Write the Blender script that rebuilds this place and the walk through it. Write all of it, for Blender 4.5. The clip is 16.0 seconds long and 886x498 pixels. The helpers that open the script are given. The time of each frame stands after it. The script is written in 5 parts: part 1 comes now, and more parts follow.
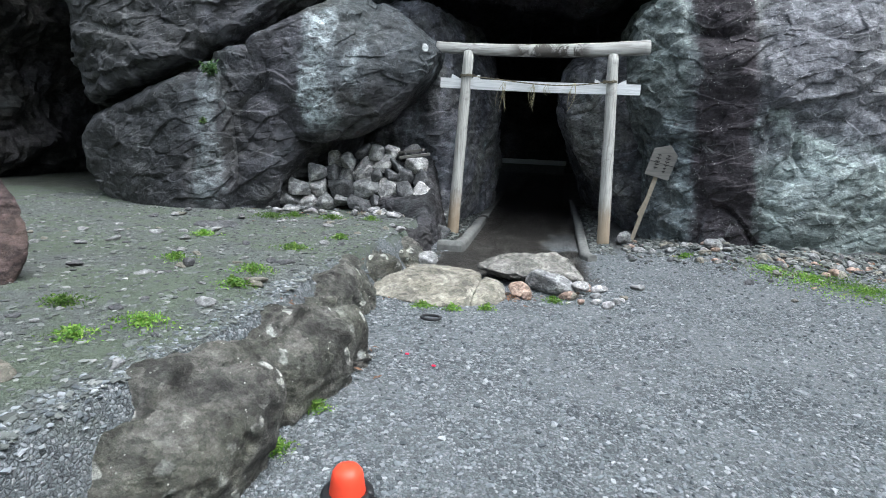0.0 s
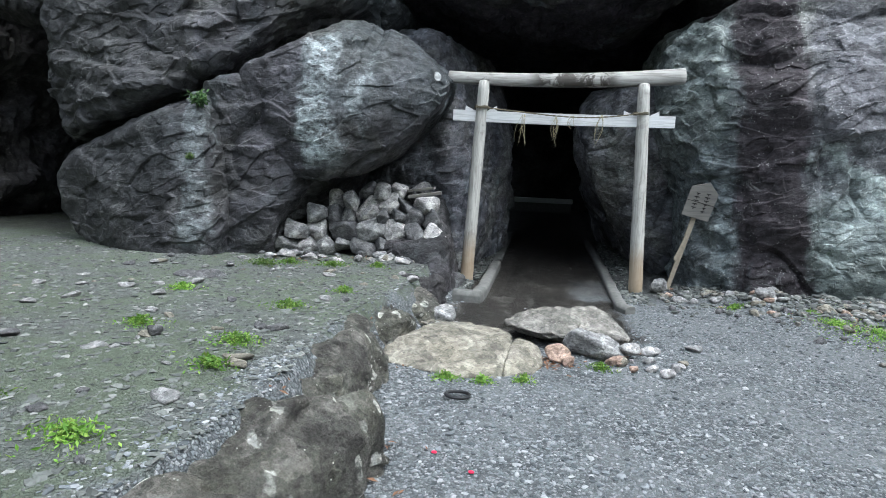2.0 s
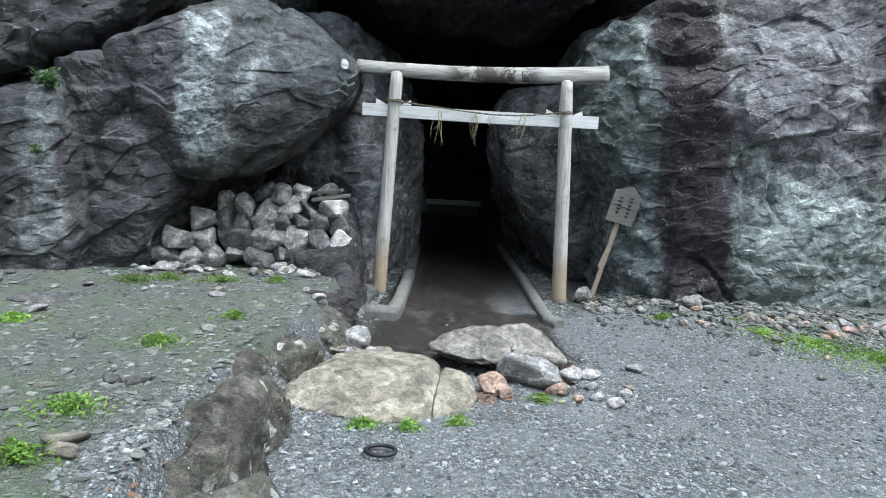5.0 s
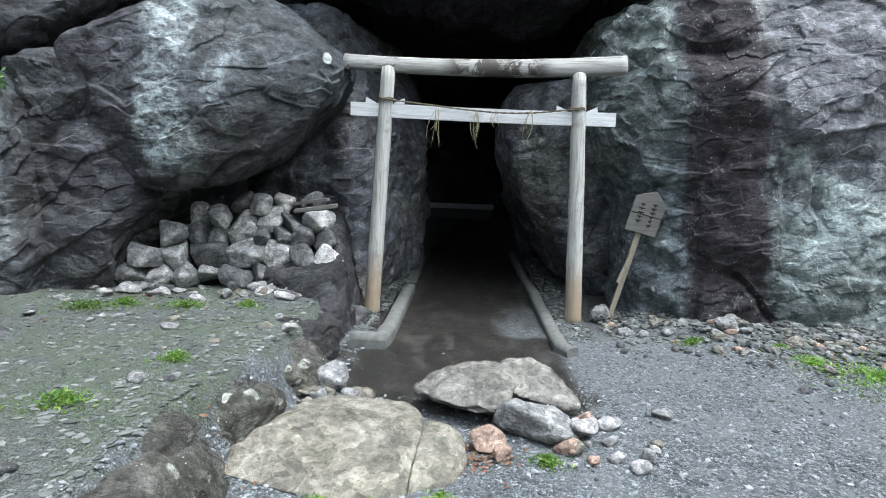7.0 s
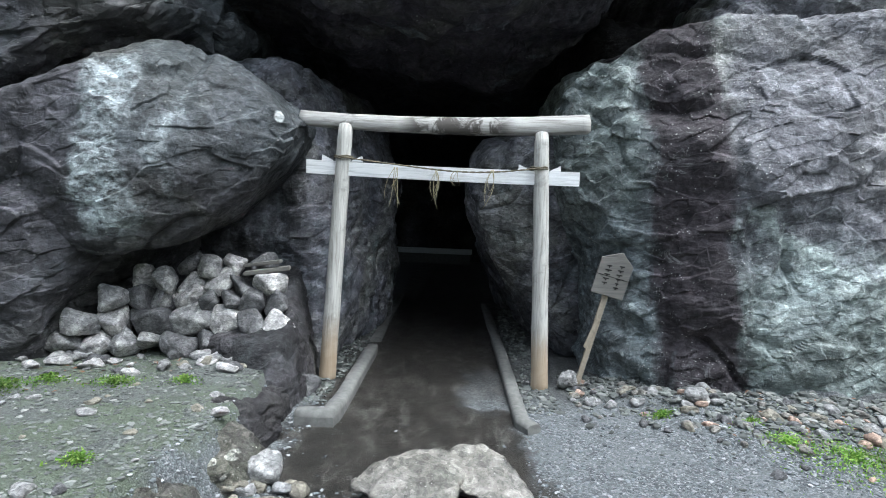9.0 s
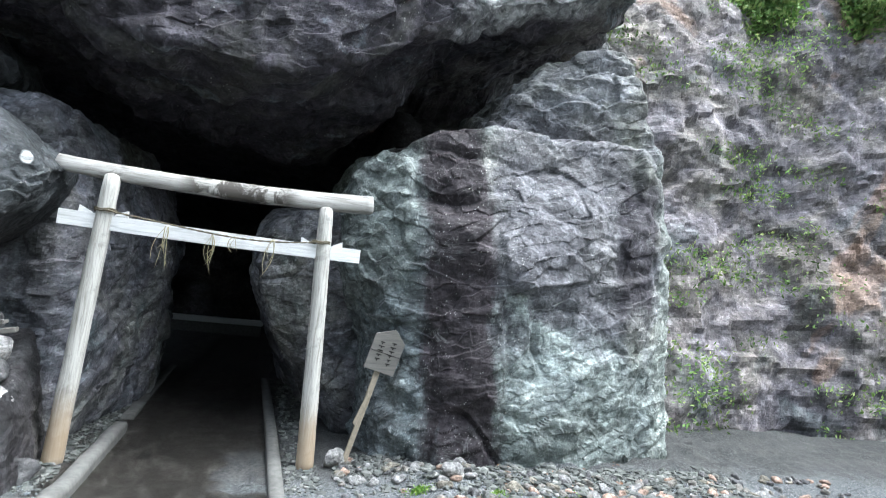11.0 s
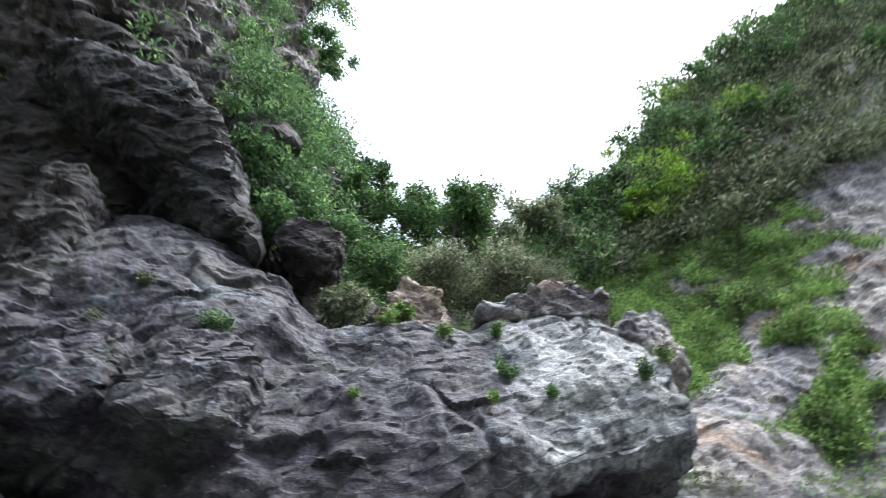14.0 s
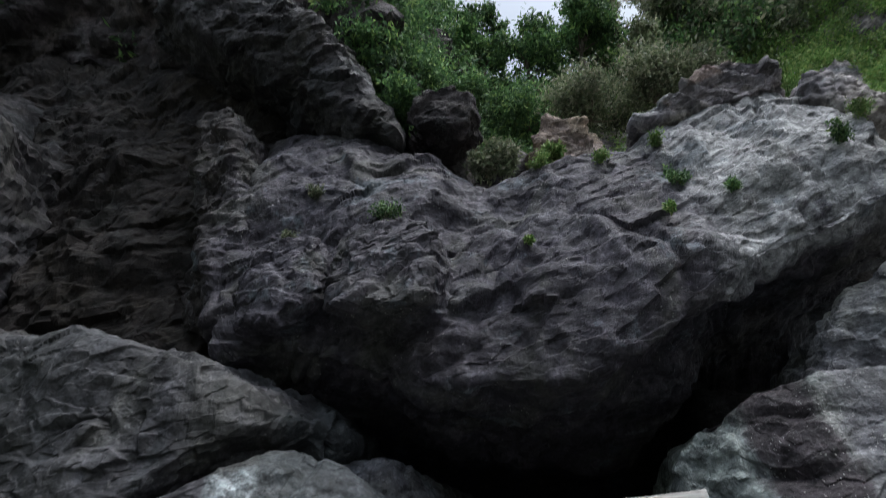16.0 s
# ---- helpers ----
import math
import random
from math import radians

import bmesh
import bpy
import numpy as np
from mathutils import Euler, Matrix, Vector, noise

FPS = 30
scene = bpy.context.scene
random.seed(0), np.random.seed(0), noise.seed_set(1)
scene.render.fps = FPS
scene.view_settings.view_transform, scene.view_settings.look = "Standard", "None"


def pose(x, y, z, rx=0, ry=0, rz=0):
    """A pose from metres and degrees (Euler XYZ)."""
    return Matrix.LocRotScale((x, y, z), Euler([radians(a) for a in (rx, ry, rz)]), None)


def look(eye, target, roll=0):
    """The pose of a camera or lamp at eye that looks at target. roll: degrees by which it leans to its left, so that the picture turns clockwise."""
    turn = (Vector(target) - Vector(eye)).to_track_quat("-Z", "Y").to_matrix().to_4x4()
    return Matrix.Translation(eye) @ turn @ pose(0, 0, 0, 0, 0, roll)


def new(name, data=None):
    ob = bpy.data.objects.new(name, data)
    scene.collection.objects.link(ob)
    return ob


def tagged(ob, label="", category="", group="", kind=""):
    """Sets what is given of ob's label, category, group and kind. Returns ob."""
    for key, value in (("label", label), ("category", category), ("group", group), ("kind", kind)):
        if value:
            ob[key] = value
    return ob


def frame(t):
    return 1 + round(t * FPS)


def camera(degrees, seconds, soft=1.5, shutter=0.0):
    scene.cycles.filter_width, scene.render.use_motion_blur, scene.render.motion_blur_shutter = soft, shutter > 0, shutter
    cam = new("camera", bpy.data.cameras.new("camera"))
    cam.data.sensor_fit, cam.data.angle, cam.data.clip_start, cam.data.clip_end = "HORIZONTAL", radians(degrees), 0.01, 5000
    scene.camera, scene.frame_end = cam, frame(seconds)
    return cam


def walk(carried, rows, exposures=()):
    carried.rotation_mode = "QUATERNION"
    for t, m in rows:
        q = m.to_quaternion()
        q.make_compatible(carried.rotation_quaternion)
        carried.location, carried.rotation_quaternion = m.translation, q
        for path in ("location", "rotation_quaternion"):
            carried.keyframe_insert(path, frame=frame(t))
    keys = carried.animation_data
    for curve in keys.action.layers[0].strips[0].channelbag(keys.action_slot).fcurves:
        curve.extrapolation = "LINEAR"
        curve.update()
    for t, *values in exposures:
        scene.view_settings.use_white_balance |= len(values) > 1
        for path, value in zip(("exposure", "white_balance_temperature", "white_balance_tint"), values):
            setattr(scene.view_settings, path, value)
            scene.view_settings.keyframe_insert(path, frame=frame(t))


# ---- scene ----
cam = camera(74.6, 16.0, soft=0.9, shutter=0.22)

PATH = [
    (0, (0.456, -8.104, 1.447), (0.069, -6.184, 1.045), 2.3),
    (0.5, (0.33, -7.845, 1.439), (-0.062, -5.92, 1.065), 2.2),
    (1, (0.195, -7.646, 1.456), (-0.191, -5.713, 1.122), 2.3),
    (1.5, (0.146, -7.443, 1.441), (-0.252, -5.506, 1.137), 2.2),
    (2, (0.089, -7.328, 1.413), (-0.298, -5.385, 1.138), 2.2),
    (2.5, (0.053, -7.324, 1.411), (-0.298, -5.373, 1.143), 2.3),
    (3, (0.036, -7.357, 1.409), (-0.193, -5.387, 1.145), 2.5),
    (3.5, (-0.036, -7.322, 1.398), (-0.15, -5.342, 1.14), 2.6),
    (4, (-0.104, -7.125, 1.353), (-0.163, -5.142, 1.098), 2.7),
    (4.2, (-0.12, -7.017, 1.372), (-0.168, -5.034, 1.114), 3.0),
    (6.3, (-0.102, -6.149, 1.435), (-0.225, -4.17, 1.179), 2.2),
    (6.5, (-0.035, -6.071, 1.451), (-0.167, -4.092, 1.194), 2.1),
    (7, (0.043, -5.93, 1.456), (-0.078, -3.95, 1.201), 2.1),
    (7.5, (0.057, -5.732, 1.514), (-0.046, -3.751, 1.259), 2.2),
    (8, (0.08, -5.644, 1.551), (-0.021, -3.658, 1.335), 2.2),
    (8.5, (0.155, -5.622, 1.601), (0.05, -3.632, 1.43), 2.2),
    (9, (0.272, -5.638, 1.672), (0.195, -3.643, 1.55), 2.2),
    (9.5, (0.282, -5.655, 1.667), (0.472, -3.667, 1.564), 2.9),
    (9.7, (0.424, -5.69, 1.682), (0.729, -3.716, 1.581), 3.0),
    (12, (0.516, -5.761, 1.68), (1.079, -3.995, 2.431), 5.0),
    (12.5, (0.491, -5.782, 1.674), (0.958, -4.226, 2.84), 5.7),
    (13, (0.491, -5.801, 1.677), (0.828, -4.525, 3.18), 7.7),
    (13.5, (0.486, -5.786, 1.648), (0.817, -4.527, 3.166), 8.0),
    (14, (0.423, -5.752, 1.649), (0.556, -4.437, 3.15), 4.3),
    (14.5, (0.465, -5.821, 1.653), (0.239, -4.499, 3.137), -1.0),
    (15, (0.449, -5.78, 1.65), (0.192, -4.468, 3.137), -1.3),
    (15.5, (0.426, -5.76, 1.591), (0.121, -4.36, 2.986), -1.0),
    (16, (0.369, -5.794, 1.621), (-0.001, -4.167, 2.723), -0.4),
]
walk(cam, [(t, look(eye, target, roll)) for t, eye, target, roll in PATH],
     [(0, 1.35, 5700, 3), (7.0, 1.5, 5700, 3), (9.5, 1.65, 5700, 3), (12.0, 2.1, 5800, 3), (13.6, 2.0, 5850, 5), (14.5, 1.3, 5850, 6), (15.0, 1.1, 5850, 6), (16.0, 0.55, 5850, 6)])

# ---- world, sun, exposure ----
world = bpy.data.worlds.new("overcast")
scene.world = world
world.use_nodes = True
wn, wl = world.node_tree.nodes, world.node_tree.links
sky = wn.new("ShaderNodeTexSky")
sky.sky_type, sky.sun_disc = "NISHITA", False
sky.sun_elevation, sky.sun_rotation = radians(68), radians(110)
sky.air_density, sky.dust_density = 1.0, 8.0
overcast = wn.new("ShaderNodeHueSaturation")
overcast.inputs["Saturation"].default_value = 0.45
wl.new(sky.outputs[0], overcast.inputs["Color"])
wl.new(overcast.outputs[0], wn["Background"].inputs["Color"])
wn["Background"].inputs["Strength"].default_value = 0.15
sun = new("sun", bpy.data.lights.new("sun", "SUN"))
sun.data.energy, sun.data.angle, sun.data.color = 0.7, radians(60), (1.0, 0.98, 0.95)
sun.matrix_world = look((7.0, -2.6, 18.5), (0, 0, 0))


# ---- numeric noise ----
PERM = np.random.RandomState(7).permutation(256)
PERM = np.concatenate([PERM, PERM, PERM])
GRAD = np.random.RandomState(8).normal(size=(256, 3))
GRAD /= np.linalg.norm(GRAD, axis=1)[:, None]


def hashed(i):
    i = i & 255
    return PERM[PERM[PERM[i[..., 0]] + i[..., 1]] + i[..., 2]]


def perlin(p):
    i = np.floor(p).astype(int)
    f = p - i
    w = f * f * f * (f * (f * 6 - 15) + 10)
    out = 0
    for dx in (0, 1):
        for dy in (0, 1):
            for dz in (0, 1):
                o = np.array((dx, dy, dz))
                g = GRAD[hashed(i + o)]
                s = np.abs(1 - o - w)
                out = out + s[:, 0] * s[:, 1] * s[:, 2] * ((f - o) * g).sum(1)
    return out * 1.5


def fbm(p, octaves=4, gain=0.5):
    out, a = 0, 1.0
    for k in range(octaves):
        out = out + a * perlin(p * 2.03 ** k + 17.3 * k)
        a *= gain
    return out


def ridged(p, octaves=3):
    out, a = 0, 1.0
    for k in range(octaves):
        out = out + a * (1 - np.abs(perlin(p * 2.1 ** k + 5.7 * k)) * 2)
        a *= 0.5
    return out - 1.0


def facets(p, tilt=0.7, sharp=16.0):
    """Broken planes: each cell of a scattered pattern leans its own way, and they meet in worn edges."""
    i = np.floor(p).astype(int)
    far, lean = [], []
    for dx in (-1, 0, 1):
        for dy in (-1, 0, 1):
            for dz in (-1, 0, 1):
                c = i + np.array((dx, dy, dz))
                h = hashed(c)
                d = p - (c + 0.5 + 0.45 * GRAD[h])
                far.append((d * d).sum(1))
                lean.append(tilt * (d * GRAD[(h + 91) & 255]).sum(1) + 0.25 * GRAD[(h + 33) & 255][:, 0])
    far = np.array(far)
    w = np.exp(-sharp * (far - far.min(0)))
    return (w * np.array(lean)).sum(0) / w.sum(0)


def strata(p, way, step):
    """Worn steps across the bedding of the rock."""
    h = p @ np.array(way) / step + 0.6 * fbm(p * 0.6 / step * 0.35, 3)
    f = h - np.floor(h)
    return np.minimum(f * 1.3, (1 - f) * 5) - 0.5


FOLD = np.array(((0.93, 0.12, 0.34), (-0.20, 0.95, 0.22), (-0.30, -0.28, 0.91))).T


def roughen(p, nrm, big=0.12, mid=0.05, fine=0.012, bed=0.03, size=1.0, creases=0.05):
    """Broken rock: planes split along dipping beds, with jagged edges and a few open joints."""
    wide = np.stack([fbm(p * 0.8 / size + k * 31.0, 2) for k in range(3)], 1)
    jag = np.stack([perlin(p * 11.0 / size + k * 13.0) for k in range(3)], 1)
    q = p + (0.09 * wide + 0.012 * jag) * size
    e = q @ FOLD / size
    d = big * fbm(p * 0.8 / size, 4)
    d += 1.1 * mid * facets(e * np.array((0.7, 0.9, 1.2)), 0.8, 40.0)
    d += 0.6 * mid * facets(e * np.array((1.7, 2.2, 3.4)) + 9.0, 0.9, 60.0)
    d += 0.26 * mid * facets(e * np.array((4.4, 5.6, 9.0)) + 3.0, 0.9, 60.0)
    d += fine * fbm(p * 9.0 / size, 3)
    d += bed * strata(q, (0.25, -0.3, 0.92), 0.34 * size)
    c = np.clip(1 - np.abs(perlin(q * 0.9 / size + 40.0)) * 11, 0, 1) * np.clip(3 * perlin(p * 0.8 / size + 80.0), 0, 1)
    d -= creases * c
    return p + nrm * d[:, None]


def vertex_normals(v, f):
    n = np.cross(v[f[:, 2]] - v[f[:, 0]], v[f[:, 3]] - v[f[:, 1]])
    out = np.zeros_like(v)
    for k in range(4):
        np.add.at(out, f[:, k], n)
    return out / (np.linalg.norm(out, axis=1)[:, None] + 1e-9)


def mesh_from(name, v, f, material, smooth=True):
    me = bpy.data.meshes.new(name)
    v, f = np.asarray(v, np.float32), np.asarray(f, np.int32)
    me.vertices.add(len(v))
    me.vertices.foreach_set("co", v.ravel())
    me.loops.add(f.size)
    me.loops.foreach_set("vertex_index", f.ravel())
    me.polygons.add(len(f))
    me.polygons.foreach_set("loop_start", np.arange(0, f.size, f.shape[1], dtype=np.int32))
    me.polygons.foreach_set("use_smooth", np.full(len(f), smooth))
    me.update(calc_edges=True)
    me.validate()
    if material:
        me.materials.append(material)
    return me


def cube_sphere(n):
    g = np.tan(np.linspace(-1, 1, n + 1) * math.pi / 4)
    a, b = np.meshgrid(g, g, indexing="ij")
    one = np.ones_like(a)
    k = np.arange(n * (n + 1)).reshape(n, n + 1)[:, :-1].ravel()
    quad = np.stack([k, k + n + 1, k + n + 2, k + 1], 1)
    vs, fs = [], []
    for s, (x, y, z) in enumerate(((one, a, b), (-one, b, a), (b, one, a), (a, -one, b), (a, b, one), (b, a, -one))):
        vs.append(np.stack([x, y, z], -1).reshape(-1, 3))
        fs.append(quad + s * (n + 1) ** 2)
    v, f = np.concatenate(vs), np.concatenate(fs)
    _, first, back = np.unique(np.round(v, 5), axis=0, return_index=True, return_inverse=True)
    return v[first], back.ravel()[f]


def hull_planes(corners):
    bm = bmesh.new()
    for c in corners:
        bm.verts.new(c)
    bmesh.ops.convex_hull(bm, input=bm.verts[:])
    mid = Vector(np.mean(np.array(corners, float), 0))
    planes = {}
    for f in bm.faces:
        f.normal_update()
        n = f.normal
        o = n.dot(f.verts[0].co - mid)
        if o < 0:
            n, o = -n, -o
        if n.length > 0.5:
            planes[tuple(round(c, 1) for c in n)] = (*n, max(o, 0.01))
    bm.free()
    return np.array(mid), np.array(list(planes.values()))


def rock_shape(corners, n=40, p=14, **rough):
    """A rock whose worn faces follow the hull of a few corners."""
    mid, planes = hull_planes(corners)
    d, f = cube_sphere(n)
    ext = np.ptp(np.array(corners, float), axis=0)
    d = d * (ext / ext.max()) ** 0.8
    d /= np.linalg.norm(d, axis=1)[:, None]
    t = np.clip(d @ planes[:, :3].T / planes[:, 3], 0, None)
    r = (t ** p).sum(1) ** (-1 / p)
    v = mid + d * r[:, None]
    v = (v - v.min(0)) / np.ptp(v, axis=0) * ext + np.min(np.array(corners, float), 0)
    nrm = vertex_normals(v, f)
    if (nrm * d).sum() < 0:
        f, nrm = f[:, ::-1], -nrm
    return roughen(v, nrm, **rough), f


def rock(name, corners, material, n=40, p=14, **rough):
    v, f = rock_shape(corners, n, p, **rough)
    return new(name, mesh_from(name, v, f, material, n < 60))


def catmull(rows, t):
    """Smooth curve through control rows of equal step, at the given parameters."""
    rows = np.array(rows, float)
    t = np.clip(t, 0, len(rows) - 1.0001)
    i = t.astype(int)
    u = (t - i).reshape((-1,) + (1,) * (rows.ndim - 1))
    a, b = rows[np.clip(i - 1, 0, None)], rows[i]
    c, d = rows[i + 1], rows[np.clip(i + 2, None, len(rows) - 1)]
    return 0.5 * (2 * b + (c - a) * u + (2 * a - 5 * b + 4 * c - d) * u ** 2 + (3 * b - a - 3 * c + d) * u ** 3)


def grid_faces(nu, nv):
    k = np.arange((nu - 1) * nv).reshape(nu - 1, nv)[:, :-1].ravel()
    return np.stack([k, k + nv, k + nv + 1, k + 1], 1)


def part(name, bm, material, parent, label=""):
    me = bpy.data.meshes.new(name)
    bm.normal_update()
    bm.to_mesh(me)
    bm.free()
    me.materials.append(material)
    ob = new(name, me)
    ob.parent = parent
    if label:
        tagged(ob, label)
    return ob


# ---- materials ----
class Nodes:
    """Short names for the nodes of one material."""

    def __init__(self, name, roughness=0.85):
        self.mat = bpy.data.materials.new(name)
        self.mat.use_nodes = True
        self.tree = self.mat.node_tree
        self.shader = self.tree.nodes["Principled BSDF"]
        self.shader.inputs["Roughness"].default_value = roughness
        self.shader.inputs["Specular IOR Level"].default_value = 0.35
        self.where = self.tree.nodes.new("ShaderNodeTexCoord").outputs["Object"]

    def put(self, socket, value):
        if hasattr(value, "links") or hasattr(value, "is_linked"):
            self.tree.links.new(value, socket)
        else:
            socket.default_value = value
        return self

    def place(self, scale=(1, 1, 1), move=(0, 0, 0), turn=(0, 0, 0)):
        m = self.tree.nodes.new("ShaderNodeMapping")
        self.put(m.inputs["Vector"], self.where)
        m.inputs["Scale"].default_value, m.inputs["Location"].default_value = scale, move
        m.inputs["Rotation"].default_value = [radians(a) for a in turn]
        return m.outputs[0]

    def noise(self, scale, detail=6, rough=0.6, warp=0.0, vector=None):
        t = self.tree.nodes.new("ShaderNodeTexNoise")
        self.put(t.inputs["Vector"], vector or self.where)
        t.inputs["Scale"].default_value, t.inputs["Detail"].default_value = scale, detail
        t.inputs["Roughness"].default_value, t.inputs["Distortion"].default_value = rough, warp
        return t.outputs["Fac"]

    def cells(self, scale, kind="F1", out="Distance", vector=None):
        t = self.tree.nodes.new("ShaderNodeTexVoronoi")
        t.feature = kind
        self.put(t.inputs["Vector"], vector or self.where)
        t.inputs["Scale"].default_value = scale
        return t.outputs[out]

    def ramp(self, fac, *stops):
        r = self.tree.nodes.new("ShaderNodeValToRGB")
        self.put(r.inputs[0], fac)
        while len(r.color_ramp.elements) < len(stops):
            r.color_ramp.elements.new(0.5)
        for e, (pos, col) in zip(r.color_ramp.elements, stops):
            e.position = pos
            e.color = (*col, 1) if isinstance(col, tuple) else (col, col, col, 1)
        return r.outputs[0]

    def mix(self, fac, a, b, kind="MIX"):
        m = self.tree.nodes.new("ShaderNodeMix")
        m.data_type, m.blend_type = "RGBA", kind
        for socket, value in ((m.inputs[0], fac), (m.inputs[6], a), (m.inputs[7], b)):
            self.put(socket, (*value, 1) if isinstance(value, tuple) else value)
        return m.outputs[2]

    def warp(self, scale, amount, vector=None):
        """The place shoved about by noise."""
        t = self.tree.nodes.new("ShaderNodeTexNoise")
        self.put(t.inputs["Vector"], vector or self.where)
        t.inputs["Scale"].default_value, t.inputs["Detail"].default_value = scale, 5
        k = self.tree.nodes.new("ShaderNodeVectorMath")
        k.operation = "SCALE"
        self.put(k.inputs[0], t.outputs["Color"])
        k.inputs["Scale"].default_value = amount
        a = self.tree.nodes.new("ShaderNodeVectorMath")
        self.put(a.inputs[0], vector or self.where)
        self.put(a.inputs[1], k.outputs[0])
        return a.outputs[0]

    def math(self, kind, a, b=0.0, clamp=False):
        m = self.tree.nodes.new("ShaderNodeMath")
        m.operation, m.use_clamp = kind, clamp
        self.put(m.inputs[0], a), self.put(m.inputs[1], b)
        return m.outputs[0]

    def axis(self, k, vector=None):
        s = self.tree.nodes.new("ShaderNodeSeparateXYZ")
        self.put(s.inputs[0], vector or self.where)
        return s.outputs[k]

    def band(self, value, low, high, soft):
        """1 between low and high, fading over soft."""
        up = self.tree.nodes.new("ShaderNodeMapRange")
        up.interpolation_type = "SMOOTHSTEP"
        self.put(up.inputs[0], value)
        up.inputs[1].default_value, up.inputs[2].default_value = low - soft, low + soft
        down = self.tree.nodes.new("ShaderNodeMapRange")
        down.interpolation_type = "SMOOTHSTEP"
        self.put(down.inputs[0], value)
        down.inputs[1].default_value, down.inputs[2].default_value = high + soft, high - soft
        return self.math("MULTIPLY", up.outputs[0], down.outputs[0])

    def relief(self, height, strength=0.5, distance=0.02, onto=None):
        b = self.tree.nodes.new("ShaderNodeBump")
        b.inputs["Strength"].default_value, b.inputs["Distance"].default_value = strength, distance
        self.put(b.inputs["Height"], height)
        if onto:
            self.put(b.inputs["Normal"], onto)
        return b.outputs[0]

    def done(self, colour, normal=None, rough=None):
        self.put(self.shader.inputs["Base Color"], colour if not isinstance(colour, tuple) else (*colour, 1))
        if normal:
            self.put(self.shader.inputs["Normal"], normal)
        if rough is not None:
            self.put(self.shader.inputs["Roughness"], rough)
        return self.mat


def rock_material(name, dark, mid, light, vein=0.5, spots=0.4, streaks=0.5, scale=1.0, extra=None, rough=0.72, relief=1.0):
    n = Nodes(name, rough)
    wide = n.noise(0.9 * scale, 5, 0.62, 0.8)
    base = n.ramp(wide, (0.32, dark), (0.5, mid), (0.68, light))
    grain = n.noise(9 * scale, 8, 0.7, 0.3)
    torn = n.tree.nodes.new("ShaderNodeVectorMath")
    n.put(torn.inputs[0], n.place((1, 1, 1.5), turn=(20, 15, 5)))
    shove = n.tree.nodes.new("ShaderNodeTexNoise")
    n.put(shove.inputs["Vector"], n.where)
    shove.inputs["Scale"].default_value, shove.inputs["Detail"].default_value = 3.0 * scale, 5
    spread = n.tree.nodes.new("ShaderNodeVectorMath")
    spread.operation = "SCALE"
    n.put(spread.inputs[0], shove.outputs["Color"])
    spread.inputs["Scale"].default_value = 0.16 / scale
    n.put(torn.inputs[1], spread.outputs[0])
    chip = n.tree.nodes.new("ShaderNodeSeparateColor")
    n.put(chip.inputs[0], n.cells(3.4 * scale, "F1", "Color", torn.outputs[0]))
    run = n.noise(1.0, 5, 0.6, 0.4, n.place((2.6 * scale, 2.6 * scale, 0.35 * scale)))
    base = n.mix(n.math("MULTIPLY", n.band(run, 0.56, 0.9, 0.06), streaks), base, tuple(min(1, c * 1.3 + 0.01) for c in light))
    base = n.mix(n.math("MULTIPLY", n.band(run, 0.0, 0.4, 0.06), streaks), base, tuple(c * 0.55 for c in dark))
    hue = n.ramp(n.noise(0.8 * scale, 5, 0.6, 0.6), (0.3, (0.92, 1.02, 1.05)), (0.45, (1.06, 0.96, 1.06)), (0.6, (1.1, 1.0, 0.9)), (0.75, (0.9, 1.02, 0.98)))
    base = n.mix(0.85 if scale < 1.5 else 0.2, base, hue, "MULTIPLY")
    if extra:
        base = extra(n, base)
    small = n.tree.nodes.new("ShaderNodeSeparateColor")
    n.put(small.inputs[0], n.cells(10 * scale, "F1", "Color", torn.outputs[0]))
    base = n.mix(0.7, base, n.ramp(chip.outputs[0], (0.0, 0.3), (1.0, 0.7)), "OVERLAY")
    base = n.mix(0.65, base, n.ramp(small.outputs[0], (0.0, 0.28), (1.0, 0.74)), "OVERLAY")
    base = n.mix(0.55, base, n.ramp(grain, (0.34, 0.2), (0.66, 0.8)), "OVERLAY")
    flaw = n.noise(9 * scale, 9, 0.76, 0.1, n.place((1, 1, 1.9), turn=(28, 18, 8)))
    base = n.mix(n.math("MULTIPLY", n.band(flaw, 0.0, 0.4, 0.035), 0.7), base, (0.16, 0.16, 0.16), "OVERLAY")
    base = n.mix(n.math("MULTIPLY", n.band(flaw, 0.62, 1.0, 0.04), 0.5), base, (0.8, 0.82, 0.82), "OVERLAY")
    glint = n.tree.nodes.new("ShaderNodeSeparateColor")
    n.put(glint.inputs[0], n.cells(34 * scale, "F1", "Color", torn.outputs[0]))
    base = n.mix(0.45 if scale < 1.5 else 0.25, base, n.ramp(glint.outputs[0], (0.0, 0.25), (0.8, 0.55), (1.0, 0.9)), "OVERLAY")
    joint = n.cells(1.5 * scale, "DISTANCE_TO_EDGE", vector=n.warp(2.2 * scale, 0.55 / scale, n.place((1, 1, 1.5), turn=(25, 15, 30))))
    joint = n.math("MULTIPLY", n.band(joint, -1.0, 0.012, 0.01), n.band(n.noise(0.9 * scale, 3), 0.46, 1.0, 0.05))
    base = n.mix(n.math("MULTIPLY", joint, 0.3 if scale < 1.5 else 0.0), base, tuple(c * 0.3 for c in dark))
    v = n.noise(2.2 * scale, 7, 0.6, 1.2, n.place((1, 1, 2.2), turn=(20, 15, 0)))
    v = n.band(v, 0.49, 0.51, 0.012)
